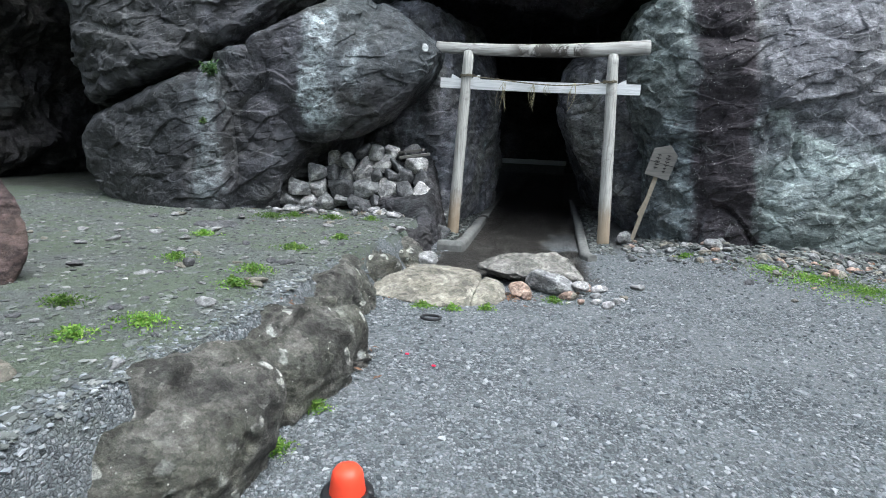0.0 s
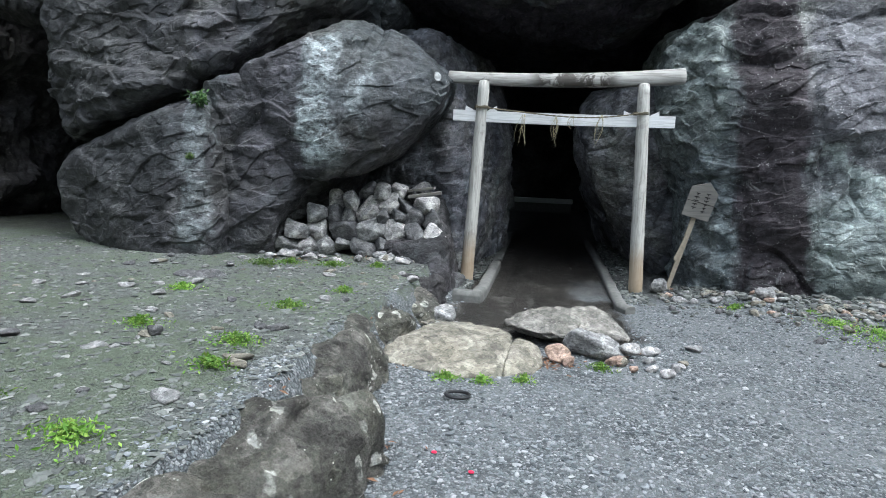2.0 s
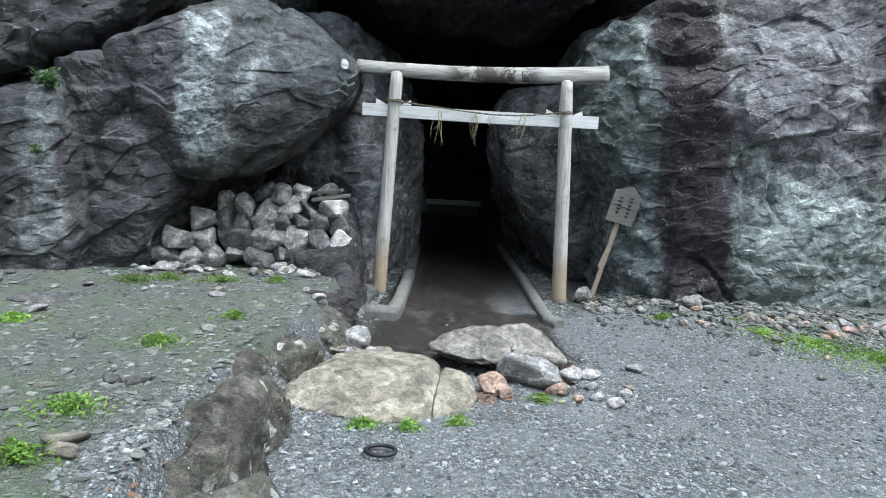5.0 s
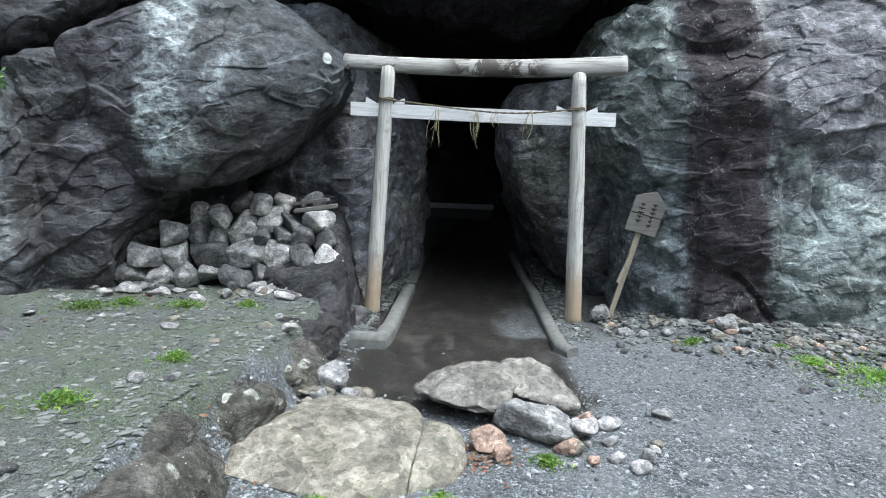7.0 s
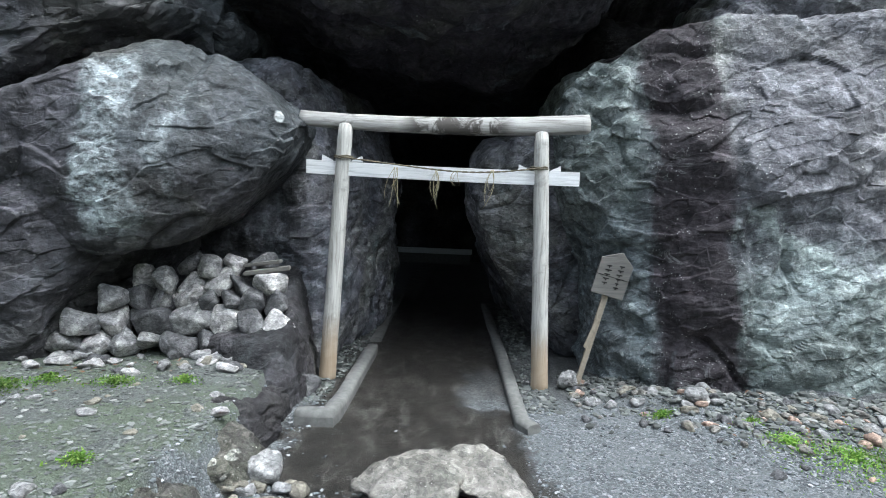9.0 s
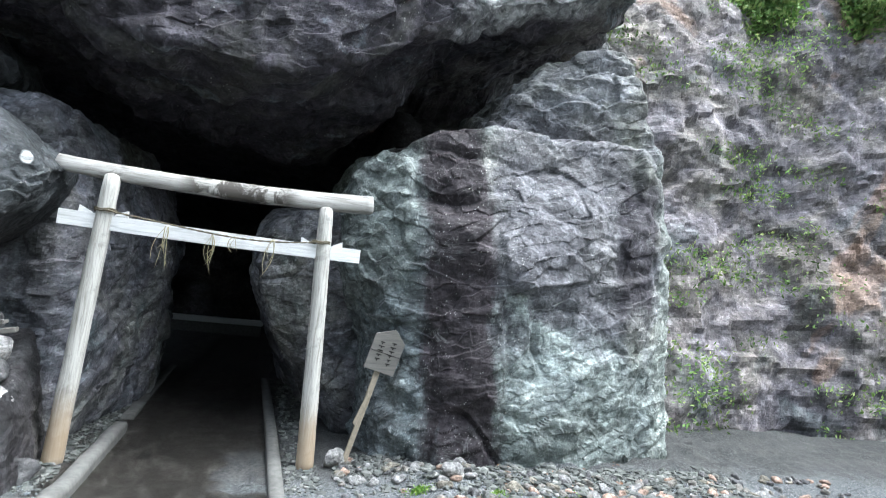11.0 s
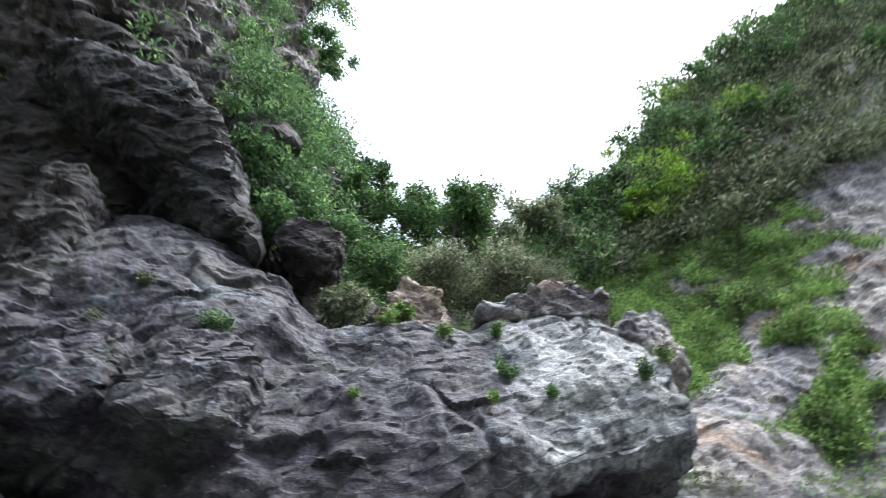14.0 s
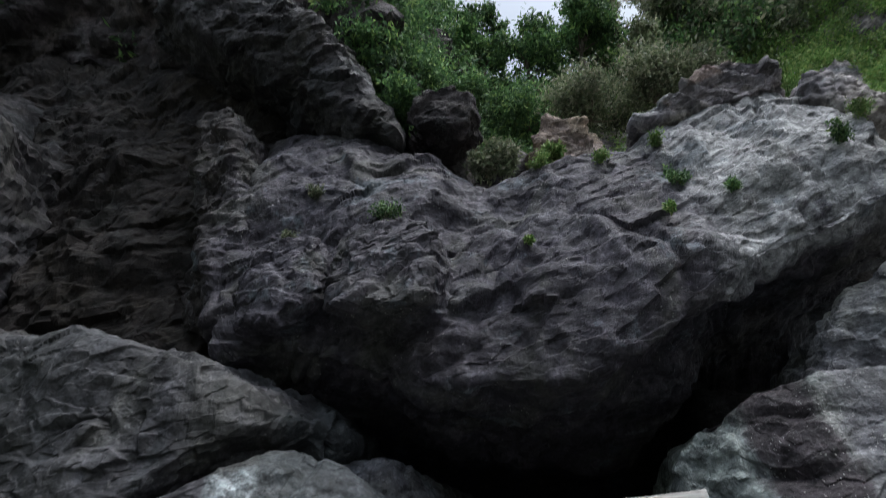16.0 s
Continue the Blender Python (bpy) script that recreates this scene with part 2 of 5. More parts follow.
    patch = n.band(n.noise(1.3 * scale, 3), 0.6, 1.0, 0.05)
    base = n.mix(n.math("MULTIPLY", n.math("MULTIPLY", v, patch), vein * 0.45), base, (0.62, 0.63, 0.62))
    dots = n.band(n.cells(16 * scale), -1.0, 0.14, 0.03)
    some = n.band(n.noise(3.1 * scale, 3), 0.56, 1.0, 0.04)
    base = n.mix(n.math("MULTIPLY", n.math("MULTIPLY", dots, some), spots), base, (0.66, 0.66, 0.6))
    low = n.relief(n.noise(3.5 * scale, 10, 0.68, 0.5, n.place((1, 1, 1.8), turn=(25, 10, 0))), relief, 0.05 * relief / scale)
    fine = n.relief(n.noise(22 * scale, 8, 0.7), relief, 0.022 * relief / scale, n.relief(chip.outputs[1], 0.4, 0.018 / scale, low))
    leafed = n.noise(1.0, 8, 0.66, 0.3, n.place((9 * scale, 9 * scale, 17 * scale), turn=(22, 16, 0)))
    crack = n.relief(leafed, 0.7 * relief, 0.022 * relief / scale, fine)
    return n.done(base, crack, n.ramp(grain, (0.3, rough + 0.1), (0.8, rough - 0.2)))


def right_wall_bands(n, base):
    """Pale green rib, a dark seep with white flecks, purple weathering, pale blue-green toe."""
    wob = n.math("MULTIPLY", n.math("SUBTRACT", n.noise(1.6, 8, 0.72), 0.5), 1.1)
    drip = n.math("MULTIPLY", n.math("SUBTRACT", n.noise(1.0, 7, 0.7, 0.2, n.place((5, 5, 0.9))), 0.5), 0.5)
    x = n.math("ADD", n.axis(0), n.math("ADD", n.math("MULTIPLY", wob, 0.4), drip))
    z = n.math("ADD", n.axis(2), wob)
    slate = n.math("MULTIPLY", n.band(x, 0.5, 2.5, 0.2), n.band(z, -2.0, 1.75, 0.35))
    base = n.mix(n.math("MULTIPLY", slate, 0.85), base, n.ramp(n.noise(6, 9, 0.72, 0.2, n.place((1, 1, 2.2), turn=(15, 20, 0))), (0.3, (0.055, 0.065, 0.071)), (0.5, (0.125, 0.145, 0.155)), (0.7, (0.27, 0.30, 0.305))))
    rib = n.math("MULTIPLY", n.band(x, 0.0, 1.95, 0.15), n.band(z, 1.75, 6.0, 0.4))
    base = n.mix(n.math("MULTIPLY", rib, 0.75), base, n.ramp(n.noise(8, 9, 0.74), (0.3, (0.07, 0.085, 0.081)), (0.5, (0.165, 0.19, 0.18)), (0.7, (0.34, 0.375, 0.35))))
    purple = n.math("MULTIPLY", n.band(x, 2.6, 4.3, 0.2), n.band(z, 1.35, 4.0, 0.3))
    base = n.mix(n.math("MULTIPLY", purple, 0.8), base, n.ramp(n.noise(6, 9, 0.74), (0.3, (0.06, 0.057, 0.066)), (0.5, (0.115, 0.111, 0.123)), (0.7, (0.215, 0.21, 0.225))))
    pale = n.math("MULTIPLY", n.band(x, 2.6, 6.0, 0.2), n.band(z, -1.0, 1.35, 0.3))
    base = n.mix(n.math("MULTIPLY", pale, 0.8), base, n.ramp(n.noise(5, 9, 0.72, 0.5, n.place((1, 1, 2.5), turn=(0, 20, 0))), (0.3, (0.075, 0.094, 0.094)), (0.5, (0.165, 0.195, 0.19)), (0.7, (0.32, 0.36, 0.34))))
    seam = n.band(n.math("ADD", z, n.math("MULTIPLY", x, 0.5)), 2.95, 3.14, 0.06)
    base = n.mix(n.math("MULTIPLY", n.math("MULTIPLY", seam, n.band(x, 2.7, 5.5, 0.2)), 0.6), base, (0.42, 0.47, 0.45))
    seep = n.math("MULTIPLY", n.band(n.math("SUBTRACT", x, n.math("MULTIPLY", n.axis(2), -0.1)), 2.2, 2.86, 0.09), n.band(z, -0.6, 4.0, 0.3))
    base = n.mix(n.math("MULTIPLY", seep, 0.97), base, n.ramp(n.noise(7, 8, 0.72), (0.3, (0.014, 0.011, 0.013)), (0.7, (0.058, 0.046, 0.053))))
    patch = n.math("MULTIPLY", n.band(n.math("ADD", n.axis(0), n.math("MULTIPLY", drip, 0.4)), 4.15, 4.72, 0.08), n.band(z, 1.7, 3.3, 0.25))
    base = n.mix(n.math("MULTIPLY", patch, 0.9), base, (0.04, 0.034, 0.044))
    edge = n.band(n.axis(0), 4.85, 6.0, 0.1)
    base = n.mix(n.math("MULTIPLY", edge, 0.7), base, n.ramp(n.noise(7, 9, 0.74), (0.3, (0.1, 0.12, 0.112)), (0.7, (0.34, 0.37, 0.34))))
    fleck = n.math("MULTIPLY", n.band(n.cells(30), -1, 0.15, 0.05), n.band(n.noise(4, 4), 0.53, 1, 0.04))
    return n.mix(n.math("MULTIPLY", fleck, n.math("MULTIPLY", n.band(x, 1.9, 3.1, 0.2), 0.75)), base, (0.62, 0.62, 0.59))


def boulder_bands(n, base):
    """White streaks that run down the faces, blue-grey crown, brown undersides, left end darkened as shade."""
    wob = n.math("MULTIPLY", n.math("SUBTRACT", n.noise(2.2, 7, 0.7), 0.5), 0.55)
    run = n.math("MULTIPLY", n.math("SUBTRACT", n.noise(1.0, 6, 0.65, 0.2, n.place((5, 5, 1.2))), 0.5), 0.5)
    x = n.math("ADD", n.axis(0), n.math("ADD", wob, run))
    z = n.math("ADD", n.axis(2), wob)
    crown = n.math("MULTIPLY", n.band(x, -2.5, -0.5, 0.15), n.band(z, 2.0, 4.0, 0.25))
    base = n.mix(n.math("MULTIPLY", crown, 0.7), base, n.ramp(n.noise(5, 8, 0.7), (0.3, (0.026, 0.03, 0.033)), (0.7, (0.085, 0.095, 0.102))))
    dusk = n.math("MULTIPLY", n.band(x, -3.5, -2.85, 0.15), n.band(z, 1.3, 2.8, 0.2))
    base = n.mix(n.math("MULTIPLY", dusk, 0.6), base, n.ramp(n.noise(7, 7, 0.7), (0.3, (0.03, 0.028, 0.033)), (0.7, (0.085, 0.08, 0.092))))
    one = n.math("MULTIPLY", n.band(x, -2.84, -2.45, 0.10), n.band(z, 1.4, 2.85, 0.12))
    two = n.math("MULTIPLY", n.math("MULTIPLY", n.band(x, -4.1, -3.85, 0.07), n.band(z, 0.4, 2.3, 0.15)), 0.4)
    three = n.math("MULTIPLY", n.math("MULTIPLY", n.band(x, -2.2, -2.08, 0.05), n.band(z, 1.7, 2.6, 0.2)), 0.45)
    pale = n.math("MAXIMUM", n.math("MAXIMUM", one, two), three)
    torn = n.math("MULTIPLY", n.band(n.noise(8, 8, 0.76, 0.1, n.place((1, 1, 2.0))), 0.46, 1.0, 0.09), n.band(n.noise(2.5, 5, 0.65), 0.38, 1.0, 0.1))
    base = n.mix(n.math("MULTIPLY", pale, torn), base, (0.29, 0.32, 0.33))
    # The sheltered left boulders get their shade as a darker colour.
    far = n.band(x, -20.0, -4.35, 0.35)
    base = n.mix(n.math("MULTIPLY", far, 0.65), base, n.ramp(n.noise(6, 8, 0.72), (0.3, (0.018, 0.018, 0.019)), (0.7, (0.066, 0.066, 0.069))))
    spot = n.tree.nodes.new("ShaderNodeVectorMath")
    spot.operation = "DISTANCE"
    n.put(spot.inputs[0], n.warp(9, 0.06))
    spot.inputs[1].default_value = (-1.37, -0.53, 2.49)
    return n.mix(n.band(spot.outputs["Value"], -1, 0.05, 0.01), base, (0.66, 0.67, 0.67))


def overhang_bands(n, base):
    """A weathered pale flank at the free end, purple middle and brown inner end darkened as shade, blue-green crusts.
    """
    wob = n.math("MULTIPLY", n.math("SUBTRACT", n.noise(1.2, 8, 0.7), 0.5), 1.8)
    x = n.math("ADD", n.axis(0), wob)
    # Middle and left end coloured darker for the shade of the cliff leaning above.
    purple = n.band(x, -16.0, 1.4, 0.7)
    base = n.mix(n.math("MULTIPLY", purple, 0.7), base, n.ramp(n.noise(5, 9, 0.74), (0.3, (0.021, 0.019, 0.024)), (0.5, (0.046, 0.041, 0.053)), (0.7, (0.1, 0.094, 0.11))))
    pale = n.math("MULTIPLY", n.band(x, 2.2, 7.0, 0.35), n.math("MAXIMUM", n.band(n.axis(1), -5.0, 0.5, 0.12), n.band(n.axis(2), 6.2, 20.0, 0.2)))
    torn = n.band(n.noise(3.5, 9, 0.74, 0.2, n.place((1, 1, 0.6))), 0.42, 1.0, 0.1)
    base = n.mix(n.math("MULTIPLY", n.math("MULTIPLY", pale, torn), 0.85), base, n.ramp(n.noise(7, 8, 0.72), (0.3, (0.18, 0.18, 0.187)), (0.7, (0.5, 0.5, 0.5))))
    # Brown rock with the shade of the recess put into its colour.
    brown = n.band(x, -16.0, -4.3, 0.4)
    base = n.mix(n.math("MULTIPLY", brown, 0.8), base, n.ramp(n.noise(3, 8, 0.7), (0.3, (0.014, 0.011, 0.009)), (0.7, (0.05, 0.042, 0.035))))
    olive = n.math("MULTIPLY", n.band(n.noise(0.9, 6, 0.65, 0.4), 0.56, 1.0, 0.05), 0.45)
    base = n.mix(olive, base, (0.085, 0.085, 0.07))
    blue = n.math("MULTIPLY", n.band(n.noise(1.3, 7, 0.7, 0.3), 0.6, 1.0, 0.03), 0.55)
    return n.mix(blue, base, (0.13, 0.152, 0.175))


def lichen(n, base):
    """Round white lichen and a breath of moss."""
    spots = n.band(n.cells(8, vector=n.warp(9, 0.12)), -1.0, 0.27, 0.04)
    some = n.band(n.noise(1.9, 4, 0.6), 0.5, 1.0, 0.03)
    torn = n.band(n.noise(40, 5, 0.7), 0.36, 1.0, 0.06)
    base = n.mix(n.math("MULTIPLY", n.math("MULTIPLY", spots, some), n.math("MULTIPLY", torn, 0.85)), base, (0.62, 0.62, 0.57))
    green = n.band(n.noise(2.6, 6, 0.65), 0.55, 1.0, 0.08)
    return n.mix(n.math("MULTIPLY", green, 0.22), base, (0.10, 0.11, 0.055))


def niche_tint(n, base):
    """Tan weathering where the rock is fresh."""
    tan = n.band(n.noise(0.5, 5, 0.6), 0.54, 1.0, 0.06)
    base = n.mix(n.math("MULTIPLY", tan, 0.25), base, (0.30, 0.25, 0.20))
    rust = n.band(n.noise(0.33, 5, 0.6, 0.6), 0.63, 1.0, 0.03)
    return n.mix(n.math("MULTIPLY", rust, 0.35), base, (0.36, 0.20, 0.11))


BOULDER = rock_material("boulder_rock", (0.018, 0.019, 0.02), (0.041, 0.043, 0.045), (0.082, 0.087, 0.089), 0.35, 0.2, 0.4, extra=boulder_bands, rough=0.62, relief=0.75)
WALLROCK = rock_material("wall_rock", (0.075, 0.084, 0.086), (0.148, 0.163, 0.163), (0.25, 0.275, 0.268), 0.45, 0.35, 0.3, extra=right_wall_bands, relief=0.75)
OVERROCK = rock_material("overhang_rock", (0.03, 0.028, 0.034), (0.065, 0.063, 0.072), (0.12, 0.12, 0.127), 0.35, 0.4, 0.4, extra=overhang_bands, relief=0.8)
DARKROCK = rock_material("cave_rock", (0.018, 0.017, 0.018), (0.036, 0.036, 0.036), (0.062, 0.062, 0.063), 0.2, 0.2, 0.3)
# Darker copy of the brown rock, with the recess's shade in its colour.
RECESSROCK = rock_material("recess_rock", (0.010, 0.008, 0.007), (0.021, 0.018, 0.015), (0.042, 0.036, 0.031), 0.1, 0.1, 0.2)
LEANROCK = rock_material("lean_rock", (0.055, 0.06, 0.064), (0.12, 0.13, 0.137), (0.21, 0.225, 0.232), 0.3, 0.2, 0.4, relief=0.7)
BROWNROCK = rock_material("brown_rock", (0.035, 0.026, 0.024), (0.075, 0.055, 0.05), (0.12, 0.095, 0.085), 0.1, 0.1, 0.2)
HILLROCK = rock_material("hill_rock", (0.075, 0.075, 0.079), (0.145, 0.143, 0.147), (0.25, 0.243, 0.239), 0.2, 0.2, 0.5, 0.9, extra=niche_tint, relief=0.7)
CRAGROCK = rock_material("crag_rock", (0.06, 0.053, 0.053), (0.13, 0.115, 0.115), (0.22, 0.2, 0.2), 0.2, 0.2, 0.6, 0.5)
LEFTROCK = rock_material("left_cliff_rock", (0.016, 0.013, 0.013), (0.038, 0.034, 0.034), (0.085, 0.076, 0.076), 0.3, 0.2, 0.5, 0.6)
KERBSTONE = rock_material("lichen_stone", (0.068, 0.063, 0.057), (0.130, 0.125, 0.109), (0.215, 0.210, 0.187), 0.1, 0.9, 0.2, 2.2, extra=lichen, relief=1.8)
SLABROCK = rock_material("slab_rock", (0.141, 0.131, 0.104), (0.201, 0.187, 0.151), (0.249, 0.235, 0.194), 0.15, 0.15, 0.2, 2.0)
GREYSTONE = rock_material("grey_stone", (0.13, 0.13, 0.13), (0.23, 0.23, 0.225), (0.34, 0.34, 0.33), 0.3, 0.3, 0.1, 4.0)
DARKSTONE = rock_material("dark_stone", (0.05, 0.05, 0.052), (0.09, 0.09, 0.092), (0.14, 0.14, 0.145), 0.2, 0.3, 0.1, 4.0)
PALESTONE = rock_material("pale_stone", (0.253, 0.246, 0.238), (0.350, 0.343, 0.335), (0.447, 0.439, 0.425), 0.2, 0.2, 0.1, 4.0)
GREYSLAB = rock_material("grey_slab_rock", (0.105, 0.102, 0.091), (0.175, 0.167, 0.150), (0.235, 0.227, 0.207), 0.3, 0.3, 0.2, 2.0)
TANROCK = rock_material("tan_rock", (0.119, 0.093, 0.072), (0.204, 0.166, 0.132), (0.306, 0.264, 0.221), 0.2, 0.2, 0.3)
REDSTONE = rock_material("reddish_stone", (0.22, 0.15, 0.11), (0.32, 0.23, 0.18), (0.42, 0.33, 0.27), 0.2, 0.2, 0.1, 4.0)


def ground_material():
    n = Nodes("gravel", 0.9)
    tint = n.cells(62, "F1", "Color")
    s = n.tree.nodes.new("ShaderNodeSeparateColor")
    n.put(s.inputs[0], tint)
    stone = n.ramp(s.outputs[0], (0.0, (0.07, 0.077, 0.082)), (0.5, (0.15, 0.162, 0.172)), (0.85, (0.23, 0.244, 0.255)), (1.0, (0.32, 0.325, 0.33)))
    gap = n.ramp(n.cells(62, "DISTANCE_TO_EDGE"), (0.0, 0.45), (0.12, 1.0))
    col = n.mix(1.0, stone, gap, "MULTIPLY")
    dust = n.band(n.noise(1.6, 6, 0.65, 0.5), 0.5, 1.0, 0.12)
    col = n.mix(n.math("MULTIPLY", dust, 0.5), col, (0.19, 0.198, 0.204))
    x, y = n.axis(0), n.axis(1)
    wob = n.math("MULTIPLY", n.math("SUBTRACT", n.noise(2.2, 5), 0.5), 0.9)
    xw, yw = n.math("ADD", x, wob), n.math("ADD", y, wob)
    terrace = n.math("MULTIPLY", n.band(xw, -30.0, -1.2, 0.1), n.band(yw, -9.5, 4.0, 0.5))
    earth = n.mix(n.band(n.noise(30, 5), 0.4, 0.75, 0.1), (0.042, 0.043, 0.04), (0.11, 0.116, 0.108))
    col = n.mix(n.math("MULTIPLY", terrace, 0.82), col, earth)
    moss = n.math("MULTIPLY", n.math("MULTIPLY", terrace, n.band(n.noise(1.7, 6, 0.7), 0.47, 1.0, 0.08)), 0.5)
    col = n.mix(moss, col, (0.095, 0.125, 0.065))
    wet = n.math("MULTIPLY", n.band(xw, -1.0, 0.8, 0.10), n.band(yw, -2.45, 30.0, 0.12))
    dry = n.math("MULTIPLY", n.math("MULTIPLY", n.band(xw, 0.3, 0.75, 0.07), n.band(yw, -0.75, 0.5, 0.1)), 0.9)
    damp = n.math("SUBTRACT", wet, dry, True)
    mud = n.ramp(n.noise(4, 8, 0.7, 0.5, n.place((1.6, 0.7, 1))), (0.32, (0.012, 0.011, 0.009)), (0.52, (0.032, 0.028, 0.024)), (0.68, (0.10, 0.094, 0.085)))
    col = n.mix(damp, col, mud)
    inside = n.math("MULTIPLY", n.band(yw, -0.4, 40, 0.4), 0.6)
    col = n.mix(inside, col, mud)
    h = n.relief(n.ramp(n.cells(62, "DISTANCE_TO_EDGE"), (0.0, 0.0), (0.25, 1.0)), 0.8, 0.012)
    h = n.relief(n.noise(20, 8, 0.7), 0.6, 0.03, h)
    return n.done(col, h, n.ramp(damp, (0.0, 0.9), (1.0, 0.46)))


GROUND = ground_material()


def pebble_material(name, stops):
    n = Nodes(name, 0.85)
    g = n.tree.nodes.new("ShaderNodeNewGeometry")
    col = n.ramp(g.outputs["Random Per Island"], *stops)
    col = n.mix(0.6, col, n.ramp(n.noise(60, 5), (0.3, 0.4), (0.7, 0.65)), "OVERLAY")
    return n.done(col, n.relief(n.noise(120, 5), 0.4, 0.004))


PEBBLES = pebble_material("pebbles", ((0.0, (0.06, 0.067, 0.072)), (0.45, (0.15, 0.163, 0.174)), (0.8, (0.235, 0.246, 0.257)), (1.0, (0.35, 0.355, 0.36))))
SHARDS = pebble_material("shards", ((0.0, (0.05, 0.053, 0.05)), (0.45, (0.102, 0.108, 0.102)), (0.85, (0.14, 0.146, 0.137)), (1.0, (0.23, 0.232, 0.22))))


def wood_material(name, pale, dark, stain=0.6, foot=False):
    n = Nodes(name, 0.75)
    grain = n.noise(1.0, 8, 0.65, 0.6, n.place((3, 45, 45)) if not foot else n.place((45, 45, 3)))
    col = n.ramp(grain, (0.3, dark), (0.55, pale), (0.8, tuple(min(1, c * 1.15) for c in pale)))
    blot = n.band(n.noise(2.6, 6, 0.7, 0.6), 0.56, 1.0, 0.05)
    if not foot:
        x = n.axis(0)
        blot = n.math("MULTIPLY", n.band(n.noise(3.6, 6, 0.7, 0.6), 0.47, 1.0, 0.05), n.math("MAXIMUM", n.band(x, -0.33, 0.62, 0.12), n.math("MULTIPLY", n.band(x, -1.05, -0.85, 0.05), 0.7)))
    col = n.mix(n.math("MULTIPLY", blot, stain), col, (0.05, 0.042, 0.036))
    if foot:
        z = n.math("ADD", n.axis(2), n.math("MULTIPLY", n.noise(3, 4), 0.3))
        col = n.mix(n.math("MULTIPLY", n.band(z, -1.0, 0.62, 0.25), 0.75), col, (0.36, 0.26, 0.16))
    return n.done(col, n.relief(grain, 0.45, 0.008))


LOG = wood_material("weathered_log", (0.40, 0.388, 0.368), (0.19, 0.175, 0.16), 0.95)
POST = wood_material("weathered_post", (0.50, 0.485, 0.455), (0.24, 0.225, 0.20), 0.3, True)
PLANK = wood_material("pale_plank", (0.70, 0.70, 0.705), (0.46, 0.46, 0.46), 0.15)
BOARD = wood_material("grey_board", (0.15, 0.142, 0.13), (0.10, 0.095, 0.09), 0.2)


def plain(name, colour, rough=0.6, scale=25, depth=0.25):
    n = Nodes(name, rough)
    t = n.noise(scale, 6, 0.65)
    col = n.mix(1.0, colour, n.ramp(t, (0.25, 1 - depth), (0.75, 1.0)), "MULTIPLY")
    return n.done(col, n.relief(t, 0.25, 0.004))


CONCRETE = plain("old_concrete", (0.19, 0.188, 0.178), 0.9, 14, 0.55)
STRAW = plain("straw", (0.42, 0.37, 0.23), 0.8, 80, 0.5)
ROPE = plain("straw_rope", (0.17, 0.145, 0.10), 0.85, 80, 0.5)
STAKE = plain("raw_stake", (0.36, 0.31, 0.24), 0.8, 30, 0.4)
INK = plain("faded_ink", (0.03, 0.028, 0.026), 0.8)
ORANGE = plain("cone_plastic", (0.80, 0.07, 0.03), 0.45, 6, 0.15)
BLACK = plain("black_plastic", (0.02, 0.02, 0.022), 0.5)
MESHWIRE = plain("grey_netting", (0.22, 0.25, 0.28), 0.6, 10, 0.3)
WHITEPAINT = plain("white_paint", (0.72, 0.72, 0.72), 0.5)
LITTER = plain("dead_leaf", (0.22, 0.12, 0.07), 0.8, 20, 0.6)
REDBIT = plain("red_petal", (0.75, 0.02, 0.08), 0.6)
BARK = plain("bark", (0.16, 0.135, 0.11), 0.9, 30, 0.5)
TWIG = plain("dry_twig", (0.25, 0.21, 0.16), 0.9, 30, 0.5)


UNSEEN_WOODS = plain("unseen_woods", (0.075, 0.085, 0.045), 0.9, 1.5, 0.6)


def leaf_material(name, stops):
    n = Nodes(name, 0.6)
    g = n.tree.nodes.new("ShaderNodeNewGeometry")
    col = n.ramp(g.outputs["Random Per Island"], *stops)
    col = n.mix(0.9, col, n.ramp(n.noise(0.9, 3), (0.34, 0.2), (0.66, 0.8)), "OVERLAY")
    n.put(n.shader.inputs["Base Color"], col)
    thin = n.tree.nodes.new("ShaderNodeBsdfTranslucent")
    n.put(thin.inputs["Color"], col)
    both = n.tree.nodes.new("ShaderNodeMixShader")
    both.inputs[0].default_value = 0.3
    n.put(both.inputs[1], n.shader.outputs[0])
    n.put(both.inputs[2], thin.outputs[0])
    n.put(n.tree.nodes["Material Output"].inputs["Surface"], both.outputs[0])
    return n.mat


LEAF = leaf_material("leaves", ((0.0, (0.046, 0.090, 0.039)), (0.5, (0.092, 0.173, 0.066)), (0.85, (0.154, 0.269, 0.088)), (1.0, (0.309, 0.419, 0.131))))
FRESH = leaf_material("fresh_leaves", ((0.0, (0.12, 0.22, 0.03)), (0.5, (0.22, 0.36, 0.05)), (1.0, (0.38, 0.5, 0.09))))
GRASS = leaf_material("grass", ((0.0, (0.095, 0.171, 0.045)), (0.5, (0.176, 0.303, 0.081)), (1.0, (0.338, 0.396, 0.144))))
SHORT = leaf_material("short_grass", ((0.0, (0.08, 0.17, 0.025)), (0.5, (0.14, 0.27, 0.04)), (1.0, (0.26, 0.36, 0.08))))
SCRUB = leaf_material("scrub", ((0.0, (0.09, 0.105, 0.065)), (0.5, (0.17, 0.21, 0.11)), (0.85, (0.27, 0.28, 0.18)), (1.0, (0.36, 0.345, 0.26))))


# ---- ground ----
def smooth(a, b, x):
    t = np.clip((x - a) / (b - a), 0, 1)
    return t * t * (3 - 2 * t)


